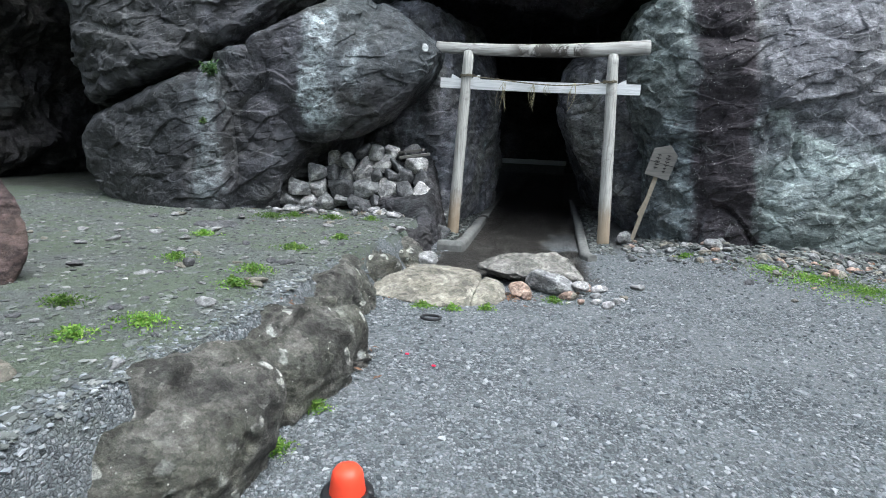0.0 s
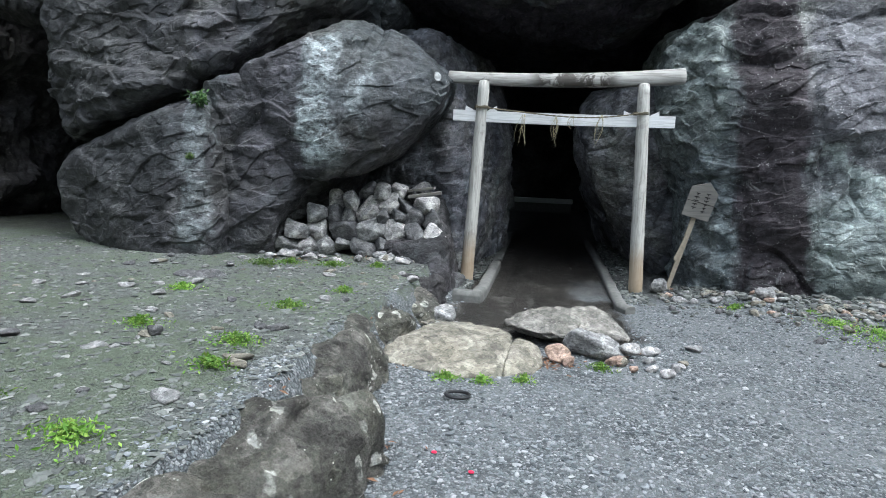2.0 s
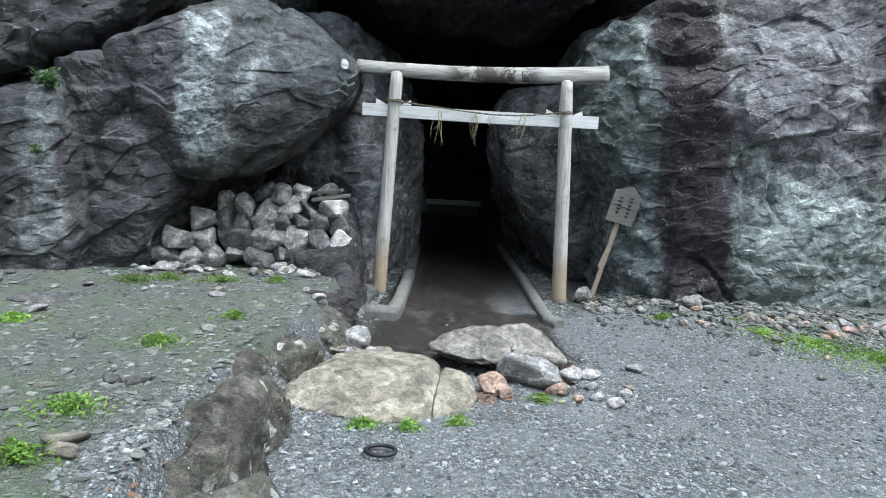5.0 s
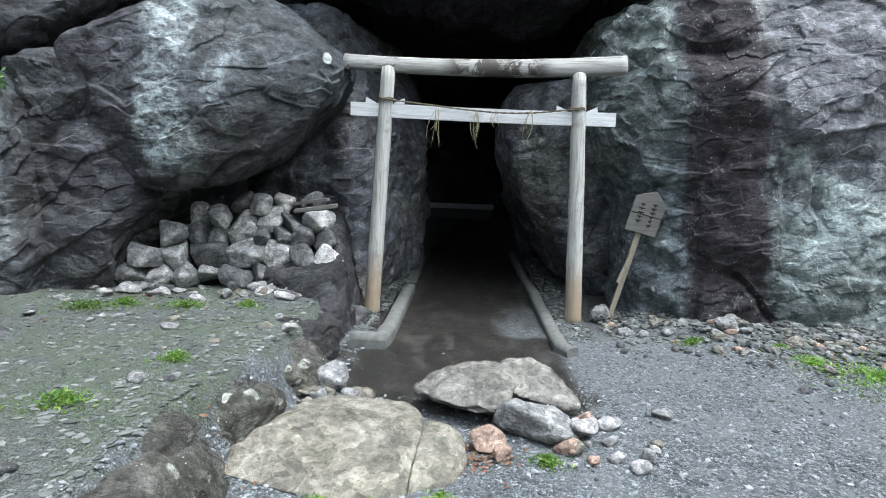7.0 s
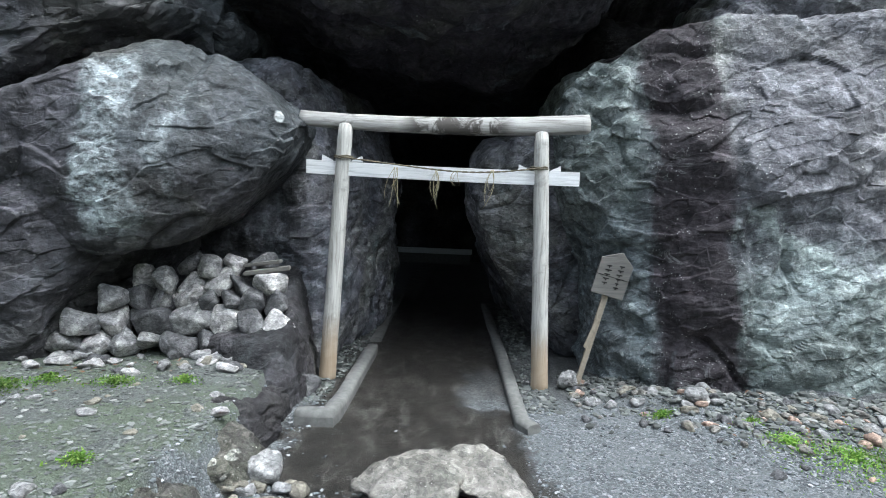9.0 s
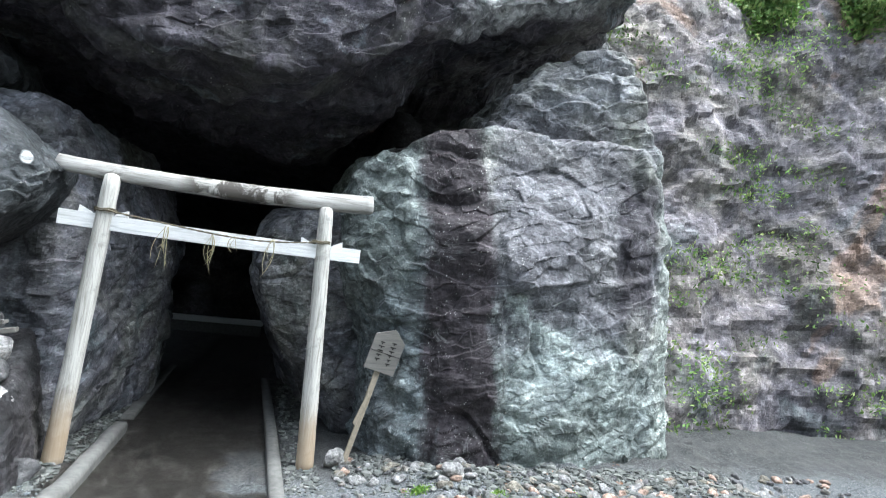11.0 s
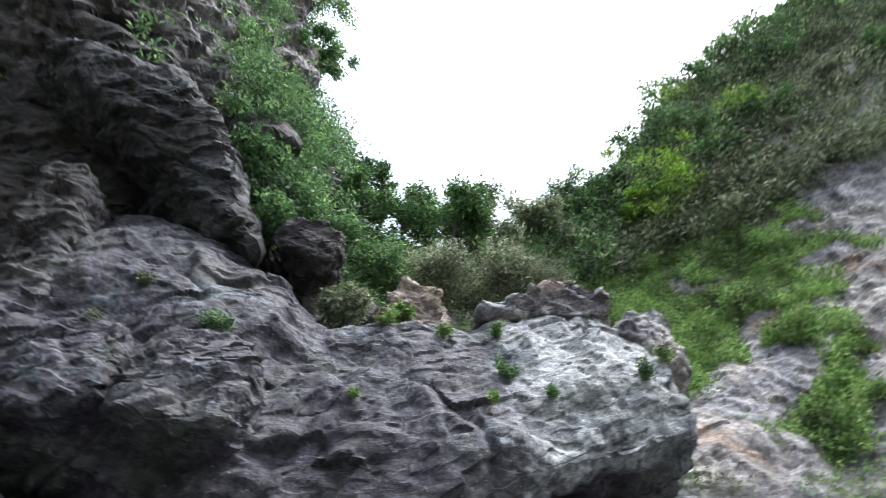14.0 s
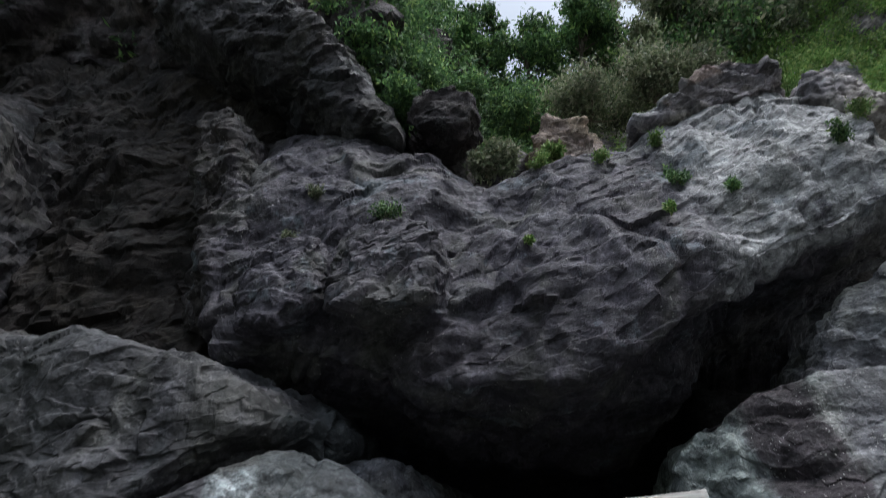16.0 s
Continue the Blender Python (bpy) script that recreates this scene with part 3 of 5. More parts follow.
def edge_x(y):
    """Line of the terrace's rim."""
    return np.interp(y, (-12, -6.2, -5.3, -4.2, -3.4, -2.4, -1.6, -0.6, 0.6, 3), (-1.15, -1.02, -0.98, -1.12, -1.22, -1.12, -1.2, -1.28, -1.45, -1.9))


def ground_height(x, y):
    p = np.stack([x, y, 0 * x], 1)
    rise = np.interp(y, (-9, -5, -1.3, 2), (0.5, 0.45, 0.32, 0.3))
    z = smooth(0.12, -0.12, x - edge_x(y)) * rise * smooth(4.5, 2.5, y) * smooth(-14, -11, y)
    z = z + 0.02 * fbm(p * 0.9, 3) + 0.006 * fbm(p * 6, 2)
    scree = smooth(1.4, 2.4, x) * smooth(-2.3, -0.4, y - 0.12 * (x - 2))
    z = z + 0.16 * scree * (1 + 0.5 * fbm(p * 2.5, 3))
    ruts = smooth(-1.9, -1.4, y) * smooth(0.62, 0.5, np.abs(x + 0.03))
    return z - 0.03 * ruts


def spaced(low, high, step, far, count):
    inner = np.arange(low, high + step / 2, step)
    out = np.geomspace(step, far, count)
    return np.concatenate([low - out[::-1], inner, high + out])


gx, gy = spaced(-8, 6, 0.045, 300, 36), spaced(-9.5, 4, 0.045, 300, 36)
gxx, gyy = np.meshgrid(gx, gy, indexing="ij")
gxx, gyy = gxx.ravel(), gyy.ravel()
gv = np.stack([gxx, gyy, ground_height(gxx, gyy)], 1)
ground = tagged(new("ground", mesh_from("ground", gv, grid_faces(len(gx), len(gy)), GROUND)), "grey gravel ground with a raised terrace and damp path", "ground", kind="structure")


def height_at(x, y):
    return float(ground_height(np.array([x]), np.array([y]))[0])


# ---- cliffs ----
def over_lip(x):
    return np.interp(x, (-14, -9, -6, -4.84, -3.57, -2.6, -1.6, -0.3, 0.88, 1.76, 2.6, 3.5, 4.4, 5, 9), (7, 6.5, 5.7, 5.24, 4.5, 4.36, 3.95, 3.78, 3.8, 4.45, 4.97, 5.2, 5.7, 6.2, 7))


def over_top(x):
    return np.interp(x, (-14, -6.5, -5, -3.9, -3.4, -2.4, -1.62, -0.81, 0, 1.2, 2.27, 3.7, 4.2, 4.7, 5.4, 9), (13, 11.2, 10.0, 9.35, 9.2, 8.8, 8.4, 7.55, 7.5, 7.85, 7.95, 8.5, 8.3, 7.5, 7.2, 7.6))


def overhang():
    xs = np.concatenate([np.linspace(-14, -6.6, 70), np.arange(-6.5, 5.2, 0.026), np.linspace(5.25, 7, 30)])
    nu = len(xs)
    k = 25
    kern = np.ones(k) / k
    lip = np.convolve(np.pad(over_lip(xs), k // 2, "edge"), kern, "valid")
    top = np.convolve(np.pad(over_top(xs), k // 2, "edge"), kern, "valid")
    back = np.clip(xs - 4.3, 0, None) * 2.2 + np.clip(-4.0 - xs, 0, None) * 0.8
    low = lip - 0.2 + 0.4 * smooth(0.8, 2.4, xs)
    span = top - lip
    one = np.ones(nu)
    rows = np.array([
        (17 * one, 3.6 * one), (8 * one + back, 3.9 * one), (4.6 * one + back, low + 0.3), (3.1 * one + back, low + 0.06),
        (2.1 + back, low), (0.85 + back, lip - 0.03), (0.24 + back, lip), (0.06 + back, lip + 0.16), (0.08 + back, lip + 0.3 * span), (0.45 + back, lip + 0.62 * span),
        (0.95 + back, lip + 0.88 * span), (1.5 + back, top), (2.6 + back, top + 0.25), (4.5 + back, top + 1.6), (9 + back, top + 6)])
    ts = np.concatenate([np.linspace(0, 3.9, 45), np.linspace(3.95, 11.6, 300), np.linspace(11.65, 14, 40)])
    nv = len(ts)
    prof = catmull(rows, ts)
    v = np.stack([np.broadcast_to(xs, (nv, nu)), prof[:, 0], prof[:, 1]], -1).reshape(-1, 3)
    f = grid_faces(nv, nu)
    v = roughen(v, -vertex_normals(v, f), 0.24, 0.125, 0.010, 0.02, 1.2, 0.10)
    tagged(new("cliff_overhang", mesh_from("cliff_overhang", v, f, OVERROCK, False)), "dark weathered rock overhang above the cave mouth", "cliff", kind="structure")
    return v


OVER = overhang()


def on_face(x, z):
    """The overhang's front at a place."""
    near = OVER[(np.abs(OVER[:, 0] - x) < 0.07) & (np.abs(OVER[:, 2] - z) < 0.07)]
    return Vector((x, near[:, 1].min() if len(near) else 0.4, z))


def structure_rock(name, label, corners, material, n=80, p=12, **rough):
    return tagged(rock(name, corners, material, n, p, **rough), label, "rock", kind="structure")


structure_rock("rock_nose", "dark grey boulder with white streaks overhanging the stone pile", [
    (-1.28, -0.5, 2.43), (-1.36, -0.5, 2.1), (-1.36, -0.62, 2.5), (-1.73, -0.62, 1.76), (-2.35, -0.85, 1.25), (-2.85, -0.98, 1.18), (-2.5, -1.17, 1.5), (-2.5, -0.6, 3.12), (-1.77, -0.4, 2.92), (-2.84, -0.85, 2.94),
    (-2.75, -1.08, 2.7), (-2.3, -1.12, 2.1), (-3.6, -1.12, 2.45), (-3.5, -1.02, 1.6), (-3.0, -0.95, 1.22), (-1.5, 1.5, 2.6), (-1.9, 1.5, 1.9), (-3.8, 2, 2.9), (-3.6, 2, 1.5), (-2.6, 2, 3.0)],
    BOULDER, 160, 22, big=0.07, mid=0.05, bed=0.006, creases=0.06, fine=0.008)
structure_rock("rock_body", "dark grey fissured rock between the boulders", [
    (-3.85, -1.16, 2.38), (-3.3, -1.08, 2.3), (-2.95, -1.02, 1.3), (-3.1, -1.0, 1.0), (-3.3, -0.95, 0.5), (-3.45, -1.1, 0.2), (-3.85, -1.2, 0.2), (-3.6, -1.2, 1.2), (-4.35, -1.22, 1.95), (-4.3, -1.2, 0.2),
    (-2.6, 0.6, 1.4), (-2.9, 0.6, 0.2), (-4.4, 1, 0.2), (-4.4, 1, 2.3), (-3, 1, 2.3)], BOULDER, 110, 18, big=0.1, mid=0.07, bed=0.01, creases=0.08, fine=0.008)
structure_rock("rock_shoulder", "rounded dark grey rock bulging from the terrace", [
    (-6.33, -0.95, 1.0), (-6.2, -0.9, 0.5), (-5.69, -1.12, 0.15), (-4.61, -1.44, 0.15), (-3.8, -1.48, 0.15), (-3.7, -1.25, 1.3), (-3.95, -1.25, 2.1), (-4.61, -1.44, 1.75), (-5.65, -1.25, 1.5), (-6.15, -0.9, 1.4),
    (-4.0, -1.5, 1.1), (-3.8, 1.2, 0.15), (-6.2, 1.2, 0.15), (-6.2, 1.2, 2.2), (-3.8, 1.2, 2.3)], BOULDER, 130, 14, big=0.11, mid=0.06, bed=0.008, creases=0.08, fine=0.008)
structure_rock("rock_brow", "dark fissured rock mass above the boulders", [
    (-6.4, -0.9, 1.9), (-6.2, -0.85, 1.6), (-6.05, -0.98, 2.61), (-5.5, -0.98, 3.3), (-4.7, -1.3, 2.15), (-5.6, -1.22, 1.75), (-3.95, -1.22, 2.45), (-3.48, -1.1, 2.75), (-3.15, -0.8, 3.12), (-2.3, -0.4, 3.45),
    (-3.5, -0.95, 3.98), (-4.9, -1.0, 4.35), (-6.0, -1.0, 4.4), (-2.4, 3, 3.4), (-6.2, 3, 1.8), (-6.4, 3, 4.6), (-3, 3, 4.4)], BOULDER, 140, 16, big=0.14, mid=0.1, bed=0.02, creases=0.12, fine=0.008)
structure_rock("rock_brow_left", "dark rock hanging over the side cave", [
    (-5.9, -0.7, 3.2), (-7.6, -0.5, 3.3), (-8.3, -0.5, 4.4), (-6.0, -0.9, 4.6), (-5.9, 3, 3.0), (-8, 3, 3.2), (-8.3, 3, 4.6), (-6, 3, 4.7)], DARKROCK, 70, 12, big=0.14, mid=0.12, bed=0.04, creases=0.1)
structure_rock("rock_right", "tall banded rock wall in grey, purple and pale green", [
    (1.22, 0.75, 2.6), (1.34, 0.5, 3.1), (1.95, 0.2, 3.5), (2.9, 0.0, 3.75), (4.65, 0.05, 3.72), (5.0, 0.2, 3.2), (5.35, 0.2, 1.8), (5.3, 0.3, -0.2),
    (4.4, -0.1, -0.2), (3.0, -0.35, -0.2), (2.5, -0.3, -0.2), (1.82, 0.5, -0.2), (1.36, 0.78, 1.8), (2.55, -0.35, 2.2), (3.5, -0.4, 2.3), (2.6, -0.38, 1.0),
    (1.5, 4, 3.6), (5.5, 3, 3.6), (5.5, 3, -0.2), (1.9, 4, -0.2)], WALLROCK, 190, 18, big=0.13, mid=0.075, bed=0.016, creases=0.07, fine=0.008)
structure_rock("rock_right_rib", "rounded pale green rib of the rock wall", [
    (1.3, 0.55, 2.1), (1.25, 0.6, 3.0), (1.7, 0.2, 3.3), (2.1, 0.1, 2.6), (1.5, 0.35, 1.6), (1.9, 0.15, 1.7), (1.6, 1.6, 3.2), (1.5, 1.6, 1.5), (2.3, 1.2, 3.2), (2.3, 1.2, 1.6)], WALLROCK, 70, 10, big=0.08, mid=0.1)
structure_rock("rock_peak", "pale green rock wedge leaning on the wall", [
    (2.7, 0.4, 3.6), (3.1, 0.3, 4.35), (3.85, 0.2, 4.9), (4.35, 0.2, 4.95), (4.65, 0.2, 4.2), (4.9, 0.3, 3.5), (3, 2.5, 4.4), (4.5, 2.5, 4.8), (5.3, 2.5, 3.3), (2.7, 2.5, 3.4)],
    WALLROCK, 80, 14, big=0.1, mid=0.08, bed=0.03)
structure_rock("rock_lean", "smooth dark rock leaning over the path inside the cave", [
    (0.3, 1.5, 2.2), (0.42, 1.4, 2.5), (0.8, 1.3, 2.68), (0.32, 1.6, 1.75), (0.6, 1.5, 1.2), (0.85, 1.5, 0.85), (1.25, 1.4, 0.45), (1.6, 1.3, -0.1),
    (1.6, 0.9, 1.8), (2.2, 1.0, 2.7), (0.45, 6, 2.6), (0.45, 6, 1.4), (0.9, 6, -0.1), (2.4, 6, -0.1), (2.4, 6, 2.8)], LEANROCK, 110, 14, big=0.12, mid=0.06, bed=0.01, creases=0.04)
structure_rock("rock_inner", "dark rock flank beside the path inside the cave", [
    (-1.3, 0.55, -0.1), (-1.28, 0.5, 1.2), (-1.42, 0.6, 2.2), (-1.6, 0.6, 3.2), (-0.95, 3.0, -0.1), (-0.85, 3.2, 1.4), (-1.1, 3.4, 2.6), (-1.4, 3.5, 3.4),
    (-2.8, 0.9, 0), (-2.8, 0.9, 3.2), (-1.3, 6, -0.1), (-1.3, 6, 3), (-3.5, 6, 0), (-3.5, 6, 3.2)], LEANROCK, 100, 14, big=0.12, mid=0.08, bed=0.02)
structure_rock("rock_pile_base", "low dark bedrock under the stone pile", [
    (-1.22, -1.1, -0.1), (-1.12, -0.4, -0.1), (-1.2, 0.3, -0.1), (-1.25, -0.9, 0.42), (-1.2, -0.3, 0.45), (-1.45, 0.3, 0.75), (-1.6, -0.45, 0.5), (-2.2, -0.45, 0.45),
    (-1.5, 0.5, 1.0), (-3.0, 0.4, 0.2), (-2.8, 0.8, 0.7), (-1.6, 0.9, 1.1), (-3, 0.9, -0.1), (-1.4, 0.9, -0.1)], DARKROCK, 80, 14, big=0.06, mid=0.05, bed=0.01, creases=0.03)
structure_rock("rock_corner", "dark brown rock at the terrace's side", [
    (-2.68, -5.4, 0.3), (-2.66, -5.2, 0.75), (-2.9, -5.2, 1.15), (-3.4, -5.4, 1.4), (-2.8, -5.7, 0.3), (-3.6, -5.8, 0.3), (-3.6, -5.8, 1.4), (-3.8, -4.9, 0.3), (-3.7, -4.9, 1.4)],
    BROWNROCK, 60, 10, big=0.05, mid=0.02, bed=0.0)
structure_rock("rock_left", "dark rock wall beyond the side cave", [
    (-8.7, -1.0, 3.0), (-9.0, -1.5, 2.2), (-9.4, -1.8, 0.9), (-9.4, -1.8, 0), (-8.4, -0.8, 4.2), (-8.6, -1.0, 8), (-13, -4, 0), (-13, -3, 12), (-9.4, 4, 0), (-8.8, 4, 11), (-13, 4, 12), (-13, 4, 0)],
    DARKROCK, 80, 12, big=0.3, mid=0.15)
structure_rock("cliff_recess", "brown rock wall of the recess above the side cave, coloured darker as shade", [
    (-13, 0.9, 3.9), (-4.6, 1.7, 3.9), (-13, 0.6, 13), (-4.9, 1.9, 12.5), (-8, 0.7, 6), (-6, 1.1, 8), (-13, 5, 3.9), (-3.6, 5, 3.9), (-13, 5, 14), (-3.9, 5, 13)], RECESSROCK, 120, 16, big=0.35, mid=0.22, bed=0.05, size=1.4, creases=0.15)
structure_rock("cliff_cornice", "dark jutting cornice with a jagged pale rim", [
    (-1.95, 0.8, 8.5), (-2.5, 0.4, 9.5), (-3.4, -0.1, 11.1), (-4.7, -0.2, 11.6), (-7, -0.3, 12.3), (-2.4, 2.7, 9.0), (-3.6, 2.8, 10.4), (-5.5, 2.8, 11.5), (-7.5, 2.8, 12.0),
    (-2.3, 4, 9.5), (-4, 5, 13.5), (-8, 5, 15), (-8, 4, 12), (-4.4, 0.2, 12.3), (-2.6, 0.9, 10.0)], DARKROCK, 130, 22, big=0.16, mid=0.2, bed=0.06, size=1.2, creases=0.12)


def left_hill_z(x):
    return np.interp(x, (-34, -16, -12.5, -8.7, -7, -5.5, -4.3, -2.4, -0.6, 1, 4), (70, 50, 44, 35, 29.5, 25.5, 22, 18.8, 15.4, 13.5, 12))


def hill_left():
    xs = np.concatenate([np.linspace(-34, -15, 90), np.arange(-14.9, 4, 0.07)])
    nu, nv = len(xs), 300
    base = np.interp(xs, (-34, -14, -9, -5, -2.6, -1.6, -1, 4), (12.6, 12.6, 12.4, 12.0, 10.4, 9.0, 8.0, 8.0))
    top = left_hill_z(xs)
    out = np.clip(-4.6 - xs, 0, 9) * 0.46
    one = np.ones(nu)
    out = out - 1.7 * np.clip((xs + 2.6) / 1.5, 0, 1)
    rows = np.array([
        (6 * one, base - 0.5), (2.6 * one - out * 0.4, base - 0.4), (1.6 - out * 0.5, base + 0.4), (1.1 - out * 1.3, base + 0.16 * (top - base)), (1.9 - out * 1.7, base + 0.34 * (top - base)),
        (3.2 - out * 1.6, base + 0.55 * (top - base)), (4.6 - out * 1.2, base + 0.78 * (top - base)), (6.0 - out, top), (9 * one - out, top + 1), (16 * one, top)])
    prof = catmull(rows, np.linspace(0, 9, nv))
    v = np.stack([np.broadcast_to(xs, (nv, nu)), prof[:, 0], prof[:, 1]], -1).reshape(-1, 3)
    f = grid_faces(nv, nu)
    v = roughen(v, -vertex_normals(v, f), 0.55, 0.36, 0.03, 0.14, 2.2, 0.3)
    tagged(new("cliff_left", mesh_from("cliff_left", v, f, LEFTROCK, False)), "high dark layered cliff with bushes on its ledges", "cliff", kind="structure")
    return v.reshape(nv, nu, 3), -vertex_normals(v, f).reshape(nv, nu, 3)


LEFT, LEFT_N = hill_left()
structure_rock("cliff_crag", "tall bare crag at the top of the cliff", [
    (-4.25, 5.6, 23.4), (-4.6, 5.2, 25.5), (-6.4, 4.8, 30.5), (-8.4, 4.8, 33.5), (-5.6, 4.4, 23.0), (-8.6, 4.4, 27), (-9.5, 4.6, 31), (-5, 9, 22), (-8, 9, 32), (-11, 9, 30), (-9, 6, 24)],
    CRAGROCK, 80, 18, big=0.4, mid=0.4, bed=0.15, size=2.5)
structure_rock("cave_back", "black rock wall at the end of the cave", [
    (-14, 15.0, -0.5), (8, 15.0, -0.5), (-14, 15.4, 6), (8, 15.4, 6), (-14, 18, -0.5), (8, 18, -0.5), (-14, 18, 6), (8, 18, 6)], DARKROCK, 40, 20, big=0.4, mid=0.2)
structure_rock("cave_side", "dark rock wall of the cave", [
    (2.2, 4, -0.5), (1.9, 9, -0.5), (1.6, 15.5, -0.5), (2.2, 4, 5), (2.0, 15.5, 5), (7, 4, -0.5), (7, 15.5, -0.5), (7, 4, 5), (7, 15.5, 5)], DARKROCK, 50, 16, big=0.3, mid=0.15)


def ridge_z(x):
    return np.interp(x, (-6, -1, 1, 5.6, 8, 10, 16, 26, 40), (15, 16.5, 18, 19, 21.5, 23, 33, 43, 50))


def hillside():
    xs = np.concatenate([np.linspace(-5, 3.9, 60), np.arange(4, 15, 0.05), np.linspace(15.1, 34, 120)])
    nu, nv = len(xs), 300
    near = np.clip(xs - 9, 0, None) * 0.45
    one = np.ones(nu)
    lift = np.clip((xs - 4.5) / 2.0, 0, 1)
    foot = lift * 0 + (1 - lift) * 7.5
    top = ridge_z(xs)
    mid = np.interp(xs, (-5, 3, 5, 8, 12, 34), (8.2, 8.3, 8.8, 9.6, 11.5, 20))
    rows = np.array([
        (1.9 * one + 1.2 * (1 - lift), foot - 0.3), (2.3 * one + 1.0 * (1 - lift), foot * 0.75 + 0.25 * mid), (2.8 * one + 0.8 * (1 - lift), 0.5 * foot + 0.5 * mid),
        (3.3 * one + 0.6 * (1 - lift), 0.2 * foot + 0.8 * mid), (4.2 * one, mid + 0.2), (5.6 * one, mid + 0.16 * (top - mid)), (7.4 * one, mid + 0.45 * (top - mid)),
        (9 * one, mid + 0.75 * (top - mid)), (10 * one, top), (13 * one, top + 1), (22 * one, top + 1)])
    prof = catmull(rows, np.concatenate([np.linspace(0, 6, 220), np.linspace(6.03, 10, 80)]))
    v = np.stack([np.broadcast_to(xs, (nv, nu)), prof[:, 0] - near, prof[:, 1]], -1).reshape(-1, 3)
    f = grid_faces(nv, nu)
    v = roughen(v, vertex_normals(v, f), 0.32, 0.17, 0.006, 0.04, 1.8, 0.12)
    ob = tagged(new("hillside", mesh_from("hillside", v, f, HILLROCK, False)), "steep rocky hillside with grass and scrub", "hill", kind="structure")
    return v.reshape(nv, nu, 3), vertex_normals(v, f).reshape(nv, nu, 3)


HILL, HILL_N = hillside()


# ---- wooden gate ----
def ring_tube(path, radii, sides_n=20, squash=(1.0, 1.0), cap=True, flat=None, wobble=0.0):
    """A worn round bar along a path."""
    bm = bmesh.new()
    path = [Vector(p) for p in path]
    rings = []
    for i, (p, r) in enumerate(zip(path, radii)):
        way = (path[min(i + 1, len(path) - 1)] - path[max(i - 1, 0)]).normalized()
        side = way.orthogonal() if abs(way.z) > 0.9 else way.cross(Vector((0, 0, 1)))
        if abs(way.z) > 0.9:
            side = Vector((1, 0, 0))
        side = (side - way * side.dot(way)).normalized()
        up = side.cross(way).normalized()
        ring = []
        for k in range(sides_n):
            a = 2 * math.pi * k / sides_n
            c, s = math.cos(a) * squash[0], math.sin(a) * squash[1]
            if flat is not None:
                s = max(s, flat)
            q = r * (1 + wobble * noise.noise(p * 4 + Vector((math.cos(a), math.sin(a), 0)) * 0.8))
            ring.append(bm.verts.new(p + side * (c * q) + up * (s * q)))
        rings.append(ring)
    for a, b in zip(rings, rings[1:]):
        for k in range(sides_n):
            bm.faces.new((a[k], a[(k + 1) % sides_n], b[(k + 1) % sides_n], b[k])).smooth = True
    if cap:
        bm.faces.new(rings[0][::-1]), bm.faces.new(rings[-1])
    bmesh.ops.recalc_face_normals(bm, faces=bm.faces[:])
    return bm


def beam(size, bevel=0.006, cuts=0):
    bm = bmesh.new()
    bmesh.ops.create_cube(bm, size=1)
    for v in bm.verts:
        v.co = Vector((v.co.x * size[0], v.co.y * size[1], v.co.z * size[2]))
    bmesh.ops.bevel(bm, geom=bm.edges[:], offset=bevel, segments=2, affect="EDGES")
    return bm


def moved(bm, m):
    bmesh.ops.transform(bm, matrix=m, verts=bm.verts[:])
    return bm


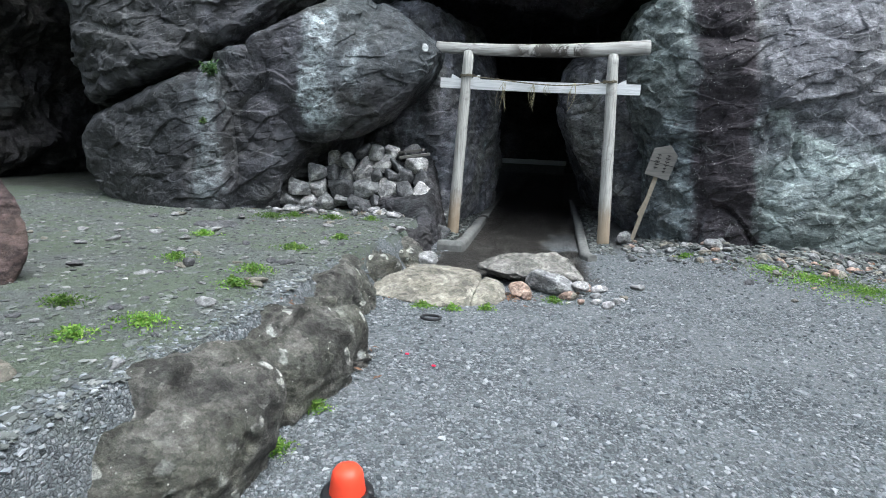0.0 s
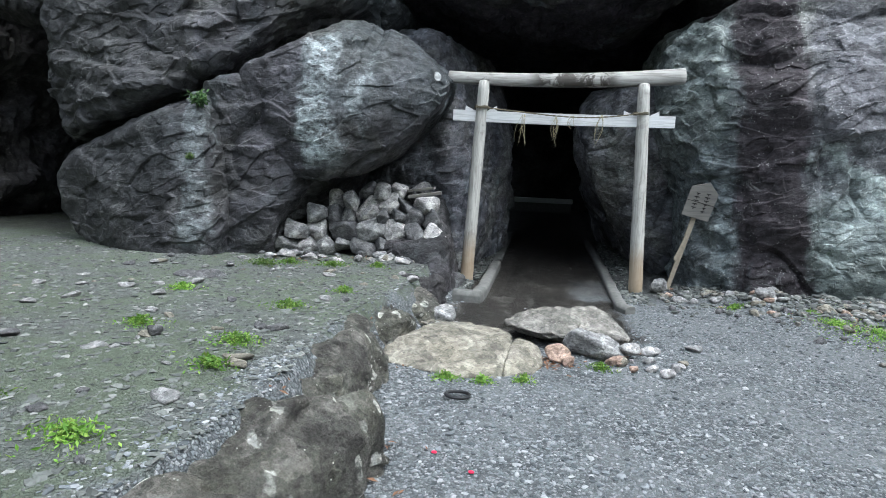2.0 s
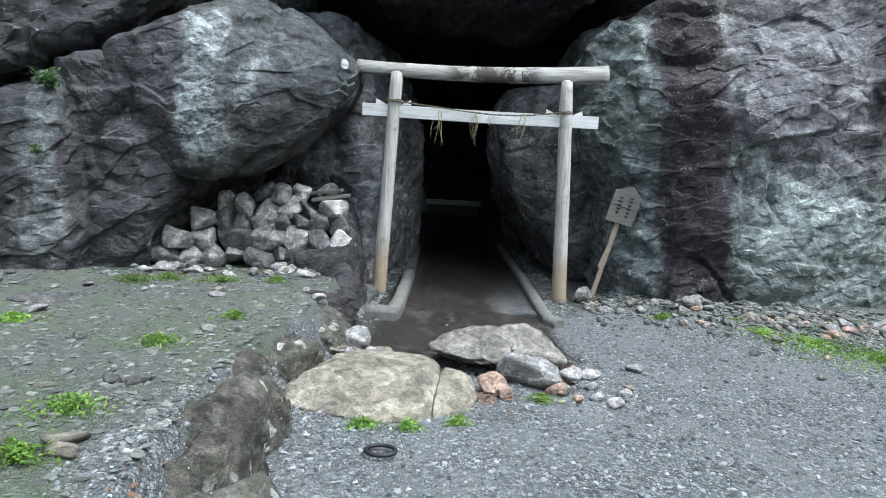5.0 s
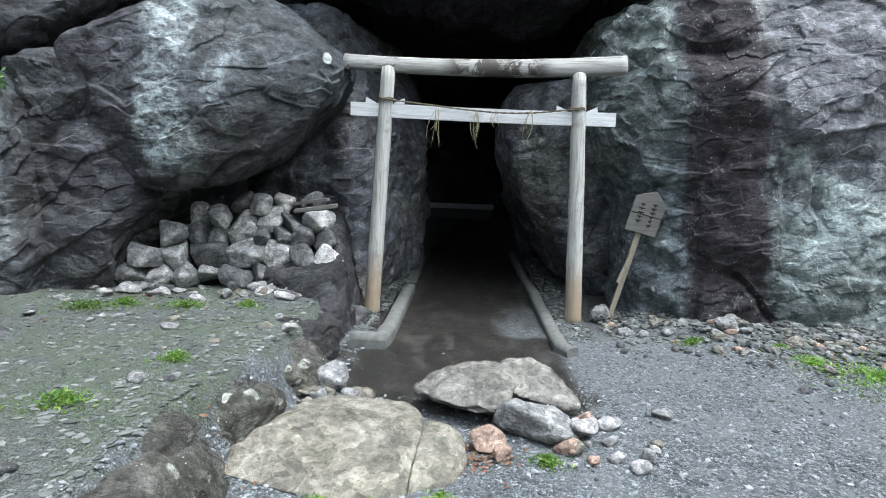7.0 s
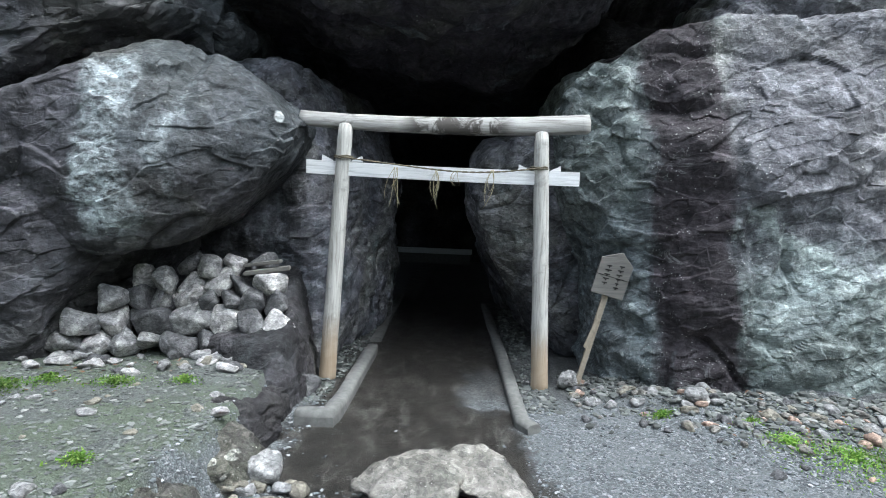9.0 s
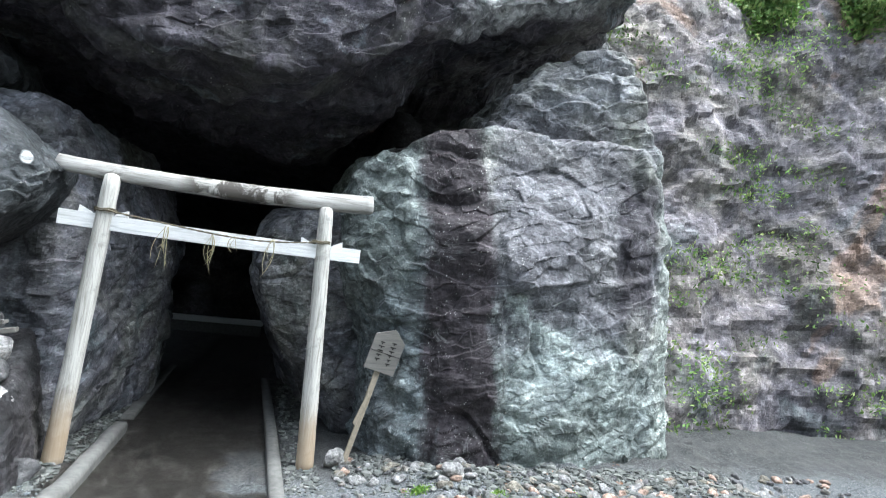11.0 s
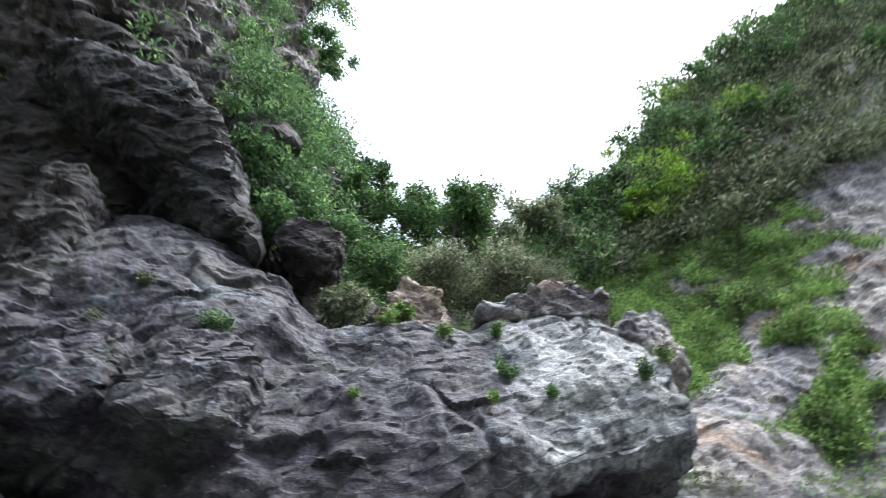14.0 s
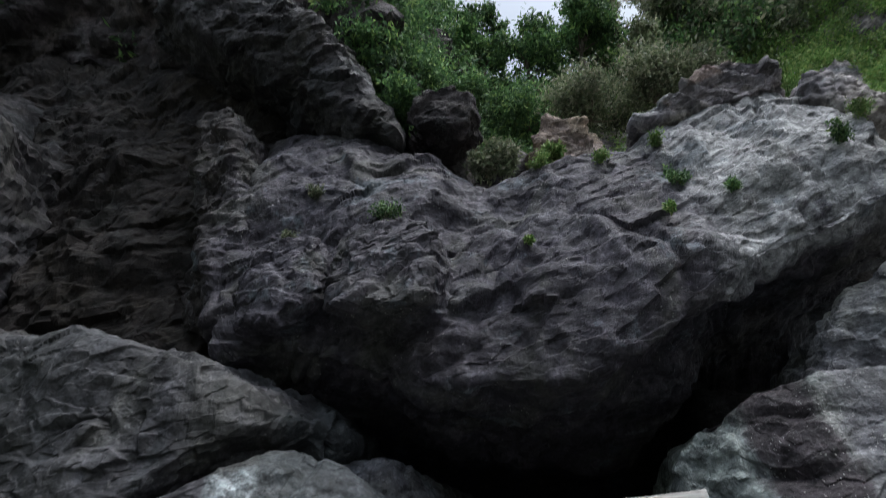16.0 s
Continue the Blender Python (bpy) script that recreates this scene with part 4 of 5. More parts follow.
def torii():
    gate = tagged(new("torii_gate"), "weathered unpainted log gate with straw rope before the cave", "gate")
    for foot, top in (((-1.05, 0, -0.05), (-0.93, 0.0, 2.49)), ((1.05, 0, -0.05), (0.955, 0.0, 2.47))):
        a, b = Vector(foot), Vector(top)
        steps = [k / 24 for k in range(25)]
        path = [a.lerp(b, s) for s in steps] + [b + Vector((0, 0, 0.012)), b + Vector((0, 0, 0.02))]
        radii = [0.083 - 0.012 * s + (0.004 if s == 0 else 0) for s in steps]
        radii[-1] = 0.064
        part("post", ring_tube(path, radii + [0.045, 0.02], 24, wobble=0.06), POST, gate)
    n = 40
    path, radii = [], []
    for k in range(n + 1):
        u = k / n * 2 - 1
        path.append((0.01 + 1.395 * u, 0.055, 2.505 + 0.045 * u * u + 0.01 * u))
        radii.append(0.098 + 0.012 * u)
    part("lintel", ring_tube(path, radii, 28, (0.95, 1.0), flat=-0.62, wobble=0.05), LOG, gate, "split half-round log lintel with dark stains")
    tie = bmesh.new()
    rings = []
    for k in range(25):
        s = k / 24
        x, z = -1.3 + 2.63 * s, 2.08 - 0.012 * math.sin(math.pi * s) - 0.036 * s
        rings.append([tie.verts.new((x, y, z + h)) for y, h in ((-0.028, -0.066), (0.028, -0.066), (0.028, 0.066), (-0.028, 0.066))])
    for a, b in zip(rings, rings[1:]):
        for k in range(4):
            tie.faces.new((a[k], a[(k + 1) % 4], b[(k + 1) % 4], b[k]))
    tie.faces.new(rings[0][::-1]), tie.faces.new(rings[-1])
    bmesh.ops.recalc_face_normals(tie, faces=tie.faces[:])
    part("tie_beam", tie, PLANK, gate, "pale sawn tie beam")
    for x, way, z in ((-1.045, -1, 2.142), (-0.865, 1, 2.138), (0.855, -1, 2.112), (1.045, 1, 2.108)):
        w = bmesh.new()
        tri = [(0, 0, 0), (0.105 * way, 0, 0), (0.105 * way if way * x < 0 else 0.1 * way, 0, 0.055), (0.012 * way, 0, 0.012)]
        lo = [w.verts.new((x + a, -0.026, z + c)) for a, _, c in tri]
        hi = [w.verts.new((x + a, 0.026, z + c)) for a, _, c in tri]
        w.faces.new(lo), w.faces.new(hi[::-1])
        for k in range(4):
            w.faces.new((lo[k], hi[k], hi[(k + 1) % 4], lo[(k + 1) % 4]))
        bmesh.ops.recalc_face_normals(w, faces=w.faces[:])
        part("wedge", w, PLANK, gate, "small wooden wedge")
    return gate


torii()


def straw_rope():
    rope = tagged(new("straw_rope"), "thin twisted straw rope with hanging tassels strung on the gate", "rope")
    rnd = random.Random(4)
    line = []
    for k in range(61):
        s = k / 60
        line.append(Vector((-0.945 + 1.89 * s, -0.088 + 0.01 * math.sin(9 * s), 2.175 - 0.26 * s * (1 - s) - 0.05 * s + 0.012 * math.sin(7 * s))))
    for ply in (0, math.pi):
        path = [p + Vector((0, math.cos(k * 1.3 + ply), math.sin(k * 1.3 + ply))) * 0.004 for k, p in enumerate(line)]
        part("strand", ring_tube(path, [0.006] * 61, 6), ROPE, rope)
    for x, z in ((-0.945, 2.17), (0.945, 2.125)):
        for turn in range(2):
            path = [(x + 0.086 * math.cos(a * math.pi / 12), 0.086 * math.sin(a * math.pi / 12), z + 0.016 * turn + 0.006 * math.sin(a)) for a in range(25)]
            part("loop", ring_tube(path, [0.008] * 25, 6), ROPE, rope)
    for x, length, count, lean in ((-0.42, 0.40, 6, -0.12), (-0.03, 0.40, 7, -0.05), (0.16, 0.17, 4, -0.03), (0.50, 0.38, 6, -0.06)):
        z = 2.175 - 0.3 * ((x + 0.945) / 1.89) * (1 - (x + 0.945) / 1.89) - 0.03
        for k in range(count):
            end = Vector((x + lean * rnd.uniform(-0.6, 1.3) + rnd.uniform(-0.03, 0.03), -0.095 + rnd.uniform(-0.02, 0.02), z - length * rnd.uniform(0.45, 1.0)))
            a = Vector((x + rnd.uniform(-0.015, 0.015), -0.10, z + 0.01))
            bend = Vector((rnd.uniform(-0.05, 0.05), rnd.uniform(-0.02, 0.01), 0))
            path = [a.lerp(end, s / 8) + bend * math.sin(math.pi * s / 8) for s in range(9)]
            part("straw", ring_tube(path, [0.0026] * 8 + [0.001], 5), STRAW, rope)
    return rope


straw_rope()


# ---- sign on a stake ----
def notice():
    sign = tagged(new("wooden_sign"), "small weathered wooden notice on a leaning split stake", "sign")
    lean = math.atan2(0.19, 0.74)
    base = Vector((1.435, -0.03, 0.17))

    def at(u, w, y=0.0):
        return base + Vector((math.cos(lean) * u + math.sin(lean) * w, y, -math.sin(lean) * u + math.cos(lean) * w))

    def slab_of(points, thick, y0):
        bm = bmesh.new()
        lo = [bm.verts.new(at(u, w, y0)) for u, w in points]
        hi = [bm.verts.new(at(u, w, y0 + thick)) for u, w in points]
        bm.faces.new(lo), bm.faces.new(hi[::-1])
        for k in range(len(points)):
            j = (k + 1) % len(points)
            bm.faces.new((lo[k], hi[k], hi[j], lo[j]))
        bmesh.ops.recalc_face_normals(bm, faces=bm.faces[:])
        bmesh.ops.bevel(bm, geom=bm.edges[:], offset=0.004, segments=1, affect="EDGES")
        return bm

    part("stake", slab_of([(-0.025, -0.1), (0.025, -0.1), (0.03, 0.9), (-0.03, 0.9)], 0.03, 0.0), STAKE, sign)
    part("splint", slab_of([(-0.06, 0.27), (-0.02, 0.24), (0.0, 0.55), (-0.02, 0.6)], 0.02, -0.021), STAKE, sign)
    board = part("board", slab_of([(-0.155, 0.80), (0.155, 0.80), (0.165, 1.13), (0.03, 1.24), (-0.15, 1.15)], 0.025, -0.03), BOARD, sign, "grey gabled board with faded brushed writing")
    rnd = random.Random(12)
    for u, top, rows in ((0.06, 1.10, 6), (-0.055, 1.08, 5)):
        for k in range(rows):
            w, wide = top - 0.042 * k, rnd.uniform(0.018, 0.034)
            part("lettering", slab_of([(u - wide, w), (u + wide, w + 0.006), (u + wide, w + 0.016), (u - wide, w + 0.011)], 0.004, -0.0335), INK, board)
            part("lettering", slab_of([(u - 0.006, w - 0.014), (u + 0.004, w - 0.014), (u + 0.006, w + 0.012), (u - 0.004, w + 0.012)], 0.004, -0.0335), INK, board)
    part("seam", slab_of([(-0.152, 0.985), (0.157, 0.985), (0.157, 0.991), (-0.152, 0.991)], 0.004, -0.0335), INK, board)
    return sign


notice()


# ---- kerbs and steps on the path ----
def kerb(name, label, path, width, high, seed):
    """A worn concrete kerb along a path on the ground."""
    bm = bmesh.new()
    rings = []
    pts = [Vector((*p, 0)) for p in path]
    dense = []
    for a, b in zip(pts, pts[1:]):
        m = max(2, int((b - a).length / 0.06))
        dense += [a.lerp(b, k / m) for k in range(m)]
    dense.append(pts[-1])
    for i, p in enumerate(dense):
        way = (dense[min(i + 1, len(dense) - 1)] - dense[max(i - 1, 0)]).normalized()
        side = Vector((-way.y, way.x, 0))
        g = noise.noise(p * 5 + Vector((seed, 0, 0))) * 0.012
        h = high + g + 0.03 * noise.noise(p * 1.3 + Vector((seed, 3, 0)))
        prof = ((-0.55, -0.12), (-0.53, h * 0.6), (-0.42, h), (0, h + 0.006), (0.42, h), (0.53, h * 0.6), (0.55, -0.12))
        rings.append([bm.verts.new(p + side * (a * width * (1 + 3 * g)) + Vector((0, 0, c))) for a, c in prof])
    for a, b in zip(rings, rings[1:]):
        for k in range(6):
            bm.faces.new((a[k], a[k + 1], b[k + 1], b[k])).smooth = k not in (0, 5)
    bm.faces.new(rings[0]), bm.faces.new(rings[-1][::-1])
    bmesh.ops.recalc_face_normals(bm, faces=bm.faces[:])
    me = bpy.data.meshes.new(name)
    bm.to_mesh(me), bm.free()
    me.materials.append(CONCRETE)
    return tagged(new(name, me), label, "kerb", "kerbs of the path")


kerb("kerb", "worn low concrete kerb beside the damp path", [(-0.99, -1.24), (-0.74, -1.24), (-0.73, -0.9), (-0.79, 1.2)], 0.13, 0.10, 1)
kerb("kerb", "worn low concrete kerb running into the dark cave", [(-0.83, 1.7), (-0.92, 4), (-0.98, 6)], 0.13, 0.03, 2)
kerb("kerb", "worn low concrete kerb with a broken end", [(0.86, -1.22), (0.78, -1.1), (0.75, 0.9), (0.66, 5)], 0.12, 0.07, 3)
bar = tagged(new("stone_step"), "pale stone step at the end of the cave path, whitened as if lit", "step")
# White colour stands in for the light that falls on the tread.
part("tread", moved(beam((2.9, 0.5, 0.16), 0.02), pose(-0.95, 14.0, 0.40)), WHITEPAINT, bar)
part("riser", moved(beam((2.8, 0.4, 0.34), 0.02), pose(-0.95, 14.05, 0.15)), CONCRETE, bar)


def shade_slope_behind():
    """Unseen wooded slopes, added to close the cove behind the walker and block low light."""
    a = np.linspace(radians(150), radians(390), 160)
    r = np.array((15, 17, 20, 24, 30, 44.0))
    z = np.array((-0.3, 2.5, 6.0, 10.0, 14.0, 16.0))
    v = np.stack([np.outer(r, np.cos(a)) + 2, np.outer(r, np.sin(a)) - 4, np.repeat(z[:, None], len(a), 1)], -1).reshape(-1, 3)
    v = v + 1.2 * np.stack([fbm(v * 0.25 + 9 * k, 3) for k in range(3)], 1) * np.array((1, 1, 0.8))
    me = mesh_from("shade_slope_behind", v, grid_faces(len(r), len(a)), UNSEEN_WOODS)
    return tagged(new("shade_slope_behind", me), "unseen wooded slope added behind the cove to block low light", "hill", kind="structure")


shade_slope_behind()


# ---- single stones ----
def stone(name, label, category, at, size, material, seed, turn=0.0, tilt=(0, 0), n=14, group="", p=7, corner_count=11, rough=1.0):
    """A broken stone from a few random hull corners, resting on what is under it."""
    rnd = random.Random(seed)
    corners = []
    for k in range(corner_count):
        d = Vector((rnd.gauss(0, 1), rnd.gauss(0, 1), rnd.gauss(0, 1))).normalized()
        m = max(abs(d.x), abs(d.y), abs(d.z))
        d = d.lerp(d / m, 0.55)
        corners.append((d.x * size[0] / 2, d.y * size[1] / 2, d.z * size[2] / 2))
    s = (size[0] * size[1] * size[2]) ** (1 / 3)
    v, f = rock_shape(corners, n, p, big=0.06 * s * rough, mid=0.10 * s * rough, fine=0.012 * s, bed=0.012 * s * rough, size=s * 1.2, creases=0.03 * s * rough)
    ob = new(name, mesh_from(name, v, f, material))
    ob.matrix_world = pose(*at, tilt[0], tilt[1], turn)
    return tagged(ob, label, category, group)


# terrace rim
RIM = (
    (-1.12, -7.25, 0.10, 0.75, 0.95, 0.62, 8, 11), (-1.2, -6.25, 0.14, 0.85, 1.0, 0.72, -8, 12), (-1.08, -5.32, 0.16, 0.72, 1.05, 0.70, -14, 13),
    (-1.2, -4.5, 0.15, 0.52, 1.05, 0.66, 6, 14), (-1.26, -3.72, 0.15, 0.55, 0.85, 0.62, 12, 15), (-1.27, -2.98, 0.13, 0.55, 0.62, 0.52, 30, 16),
    (-1.15, -2.28, 0.12, 0.52, 0.50, 0.50, 20, 17), (-1.2, -1.66, 0.12, 0.40, 0.50, 0.56, 0, 18), (-1.24, -1.18, 0.08, 0.36, 0.46, 0.50, 10, 19))
for x, y, z, a, b, c, turn, seed in RIM:
    stone("rim_stone", "lichen-spotted dark stone in the terrace's rough edge", "stone", (x - 0.13, y, z - 0.06), (a * 1.3, b * 1.2, c * 0.9), KERBSTONE if y < -2 else DARKROCK, seed, turn, n=44, group="stones of the terrace edge", p=22, corner_count=22, rough=1.7)
stone("white_stone", "flat pale stone lying on the terrace edge", "stone", (-1.25, -2.12, 0.375), (0.17, 0.13, 0.05), PALESTONE, 31, 20)
stone("round_stone", "rounded grey stone below the terrace edge", "stone", (-0.98, -2.26, 0.07), (0.36, 0.28, 0.26), GREYSTONE, 32, 10, n=20)
stone("white_stone", "small white stone on the terrace", "stone", (-2.3, -1.27, 0.34), (0.14, 0.1, 0.09), PALESTONE, 33, 40)
stone("tan_stone", "flat tan stone half sunk in the terrace", "stone", (-1.62, -6.45, 0.48), (0.24, 0.2, 0.1), SLABROCK, 34, 30)
stone("flat_stone", "flat dark stone lying on the terrace gravel", "stone", (-3.1, -2.6, 0.36), (0.5, 0.3, 0.08), DARKSTONE, 35, 10)


def slab():
    thing = tagged(new("slab_rock"), "broad tan sandstone slab with a dark crack", "rock")
    pieces = (
        [(-1.28, -3.2, 0.0), (-1.08, -3.42, 0.0), (-0.62, -3.55, 0.0), (-0.27, -3.49, 0.0), (-0.22, -2.98, 0.14), (-0.32, -2.72, 0.15), (-0.72, -2.72, 0.15), (-1.05, -2.98, 0.10),
         (-0.95, -3.12, 0.145), (-0.26, -3.12, 0.13), (-0.3, -2.65, -0.05), (-0.75, -2.7, -0.05), (-1.25, -3.2, -0.1), (-0.25, -3.45, -0.1)],
        [(-0.23, -3.47, 0.0), (-0.05, -3.42, 0.0), (0.03, -3.12, 0.02), (-0.02, -3.0, 0.09), (-0.17, -2.95, 0.125), (-0.21, -3.15, 0.12), (-0.2, -3.4, -0.1), (0.0, -3.1, -0.1), (-0.1, -2.9, -0.05)])
    for k, corners in enumerate(pieces):
        v, f = rock_shape(corners, 46 if k == 0 else 24, 18, big=0.02, mid=0.018, fine=0.003, bed=0.016, size=0.5, creases=0.012)
        ob = new("slab_piece", mesh_from("slab_piece", v, f, SLABROCK))
        ob.parent = thing
    return thing


slab()
tagged(rock("rock_slab", [(-0.30, -2.5, 0.12), (-0.02, -2.72, 0.12), (0.2, -2.7, 0.11), (0.3, -2.35, 0.17), (0.12, -2.12, 0.21), (-0.05, -2.2, 0.21), (0.0, -2.5, 0.17), (-0.2, -2.2, 0.02), (0.24, -2.1, 0.02), (0.2, -2.6, 0.02)],
            GREYSLAB, 36, 8, big=0.02, mid=0.03, fine=0.004, bed=0.02, size=0.4, creases=0.02), "undercut tan slab tilted over a hollow", "rock")
tagged(rock("rock_slab", [(0.17, -2.2, 0.2), (0.22, -2.5, 0.16), (0.62, -2.55, 0.1), (0.72, -2.35, 0.08), (0.5, -2.1, 0.2), (0.3, -2.05, 0.22), (0.3, -2.2, 0.0), (0.65, -2.4, -0.02)],
            GREYSLAB, 28, 8, big=0.02, mid=0.03, fine=0.004, bed=0.015, size=0.35, creases=0.02), "smaller grey tan slab broken beside the larger one", "rock")
stone("mottled_stone", "mottled dark stone with a pale patch by the slab", "stone", (0.42, -2.74, 0.08), (0.5, 0.30, 0.24), GREYSTONE, 41, -12, n=24)
stone("red_stone", "reddish broken stone by the slab", "stone", (0.13, -2.92, 0.05), (0.2, 0.2, 0.14), REDSTONE, 42, 20, n=16)
stone("red_stone", "small reddish broken stone by the slab", "stone", (0.21, -3.06, 0.03), (0.13, 0.11, 0.09), REDSTONE, 43, 60)
stone("pale_stone", "pale angular stone by the slab", "stone", (0.70, -2.78, 0.06), (0.22, 0.16, 0.16), PALESTONE, 44, 10, n=16)
stone("grey_stone", "loose grey stone on the gravel", "stone", (1.24, -2.38, 0.02), (0.14, 0.12, 0.08), GREYSTONE, 45, 10)
stone("grey_stone", "rounded grey stone among the rubble", "stone", (2.28, -0.72, 0.20), (0.26, 0.2, 0.19), GREYSTONE, 46, 10, n=20)
stone("grey_stone", "angular pale stone beside the gate post", "stone", (1.33, 0.02, 0.09), (0.26, 0.18, 0.2), GREYSTONE, 47, 30, n=20)
stone("grey_stone", "dark block beside the gate post", "stone", (-1.12, -0.55, 0.09), (0.26, 0.3, 0.2), DARKSTONE, 48, 5, n=20)
rs = random.Random(21)
for k in range(26):
    x, y = 0.55 + rs.random() ** 1.3 * 0.55, -2.95 + rs.uniform(-0.18, 0.45)
    s = rs.uniform(0.04, 0.12)
    stone("chip", "small broken stone beside the slab", "stone", (x, y, height_at(x, y) + s * 0.25), (s * rs.uniform(1, 1.5), s, s * 0.7), rs.choice((GREYSTONE, PALESTONE, SLABROCK, REDSTONE)), 600 + k, rs.uniform(0, 180), n=6, group="chips by the slab")
for k in range(10):
    x, y = -1.1 + rs.random() * 0.5, -2.45 + rs.uniform(-0.12, 0.12)
    s = rs.uniform(0.06, 0.14)
    stone("chip", "small broken stone behind the slab", "stone", (x, y, height_at(x, y) + s * 0.25), (s * 1.4, s, s * 0.6), rs.choice((GREYSTONE, SLABROCK)), 640 + k, rs.uniform(0, 180), n=6, group="chips by the slab")

# rubble along the wall
for k in range(290):
    x = 1.3 + 5.5 * rs.random() ** 1.2
    y = np.interp(x, (1.3, 2.1, 2.6, 5.3), (0.4, -0.2, -0.65, -0.45)) - abs(rs.gauss(0, 0.62)) - 0.02
    s = rs.uniform(0.04, 0.115) * (1.3 if rs.random() < 0.15 else 1)
    stone("rubble_stone", "broken stone in the scree below the rock wall", "stone", (x, y, height_at(x, y) + s * 0.14), (s * rs.uniform(1, 1.6), s, s * 0.7),
          rs.choice((GREYSTONE, GREYSLAB, GREYSTONE, DARKSTONE, DARKSTONE, GREYSLAB, SLABROCK, REDSTONE)), 800 + k, rs.uniform(0, 180), (rs.uniform(-20, 20), rs.uniform(-20, 20)), n=6, group="scree stones")

# stone pile under the boulder, course by course: height, start, end, widths
PILE = ((0.44, -3.35, -1.4, 0.30, 0.24), (0.62, -3.2, -1.33, 0.29, 0.30), (0.80, -3.0, -1.33, 0.27, 0.28), (0.97, -2.75, -1.4, 0.26, 0.26), (1.12, -2.4, -1.6, 0.24, 0.22))
k = 0
for z, a, b, wide, high in PILE:
    x = a
    while x < b - 0.12:
        w = wide * rs.uniform(0.6, 1.35)
        y = -0.5 + (z - 0.44) * 0.42 + rs.uniform(-0.07, 0.07) - 0.3 * max(0, -2.4 - x)
        stone("pile_stone", "rough grey and white stone stacked in a dry pile", "stone", (x + w / 2, y, z - 0.02 + rs.uniform(-0.02, 0.02)), (w * 1.12, 0.3, high * rs.uniform(0.8, 1.15)),
              rs.choice((GREYSTONE, PALESTONE, PALESTONE, GREYSTONE, DARKSTONE, DARKSTONE)), 1000 + k, rs.uniform(-20, 20), (rs.uniform(-12, 12), rs.uniform(-28, 28)), n=20, group="stones of the dry pile", p=16, corner_count=14, rough=0.4)
        x += w * 0.93
        k += 1
for k in range(34):
    x = rs.uniform(-3.4, -1.5)
    y = -0.75 + rs.uniform(-0.35, 0.25) - 0.2 * max(0, -2.4 - x)
    s = rs.uniform(0.06, 0.17)
    stone("fallen_stone", "loose stone fallen before the dry pile", "stone", (x, y, height_at(x, y) + s * 0.2), (s * 1.4, s, s * 0.6), rs.choice((GREYSTONE, DARKSTONE, GREYSTONE, PALESTONE, SLABROCK)), 1200 + k, rs.uniform(0, 180), n=7, group="fallen stones")

for k in range(150):
    y = rs.uniform(-7.2, -1.0)
    x = float(edge_x(y)) - 0.15 - 3.2 * rs.random()
    s = 0.035 + 0.085 * rs.random() ** 2
    stone("terrace_stone", "flat grey stone loose on the terrace", "stone", (x, y, height_at(x, y) + s * 0.12), (s * rs.uniform(1.1, 1.8), s, s * 0.45), rs.choice((GREYSTONE, DARKSTONE, GREYSTONE, SLABROCK)), 1400 + k, rs.uniform(0, 180), n=6, group="terrace stones")


def wood_scrap(at, size, turn):
    """A short split board left on the pile."""
    scrap = tagged(new("wood_scrap"), "short grey weathered board lying on the stone pile", "board")
    part("plank", moved(beam(size, 0.006), pose(*at, 4, -9, turn)), BOARD, scrap)
    return scrap


wood_scrap((-1.56, -0.32, 1.08), (0.42, 0.10, 0.035), 8)
wood_scrap((-1.62, -0.27, 1.14), (0.36, 0.09, 0.03), -6)
stone("dark_stone", "small dark blue stone on the terrace gravel", "stone", (-2.05, -4.6, 0.47), (0.09, 0.07, 0.07), DARKSTONE, 51, 20, n=10)


# ---- traffic cone ----
def cone():
    thing = tagged(new("traffic_cone"), "orange plastic traffic cone with a black bar ring", "traffic cone")
    x, y = 0.03, -6.98
    base = moved(beam((0.36, 0.36, 0.03), 0.012), pose(x, y, 0.02))
    part("base", base, ORANGE, thing)
    prof = ((0.135, 0.03), (0.125, 0.06), (0.038, 0.66), (0.035, 0.68), (0.026, 0.692), (0.01, 0.695))
    part("body", ring_tube([(x, y, z) for r, z in prof], [r for r, z in prof], 28), ORANGE, thing)
    ring = [(x + 0.05 * math.cos(a * math.pi / 14), y + 0.05 * math.sin(a * math.pi / 14), 0.625) for a in range(29)]
    part("bar_ring", ring_tube(ring, [0.012] * 29, 8), BLACK, thing)
    return thing


cone()
rail = tagged(new("cone_bar"), "dark plastic bar hooked on the traffic cone", "barrier bar")
part("pole", ring_tube([(0.09, -6.99, 0.615), (0.6, -7.0, 0.61), (1.5, -7.2, 0.6)], [0.018] * 3, 12), BLACK, rail)

# ---- litter ----
tagged(new("hose_ring"), "small black ring of hose lying on the gravel", "ring")
ring = [(-0.46 + 0.075 * math.cos(a * math.pi / 12), -3.93 + 0.055 * math.sin(a * math.pi / 12), 0.03) for a in range(25)]
part("hoop", ring_tube(ring, [0.011] * 25, 8), BLACK, bpy.data.objects["hose_ring"])
for x, y in ((-0.24, -4.8), (-0.45, -4.65)):
    b = bmesh.new()
    bmesh.ops.create_icosphere(b, subdivisions=1, radius=0.014)
    me = bpy.data.meshes.new("petal")
    for v in b.verts:
        v.co = Vector((v.co.x * 1.2, v.co.y, v.co.z * 0.4))
    b.to_mesh(me), b.free()
    me.materials.append(REDBIT)
    ob = tagged(new("petal", me), "small red petal on the gravel", "petal")
    ob.location = (x, y, height_at(x, y) + 0.01)


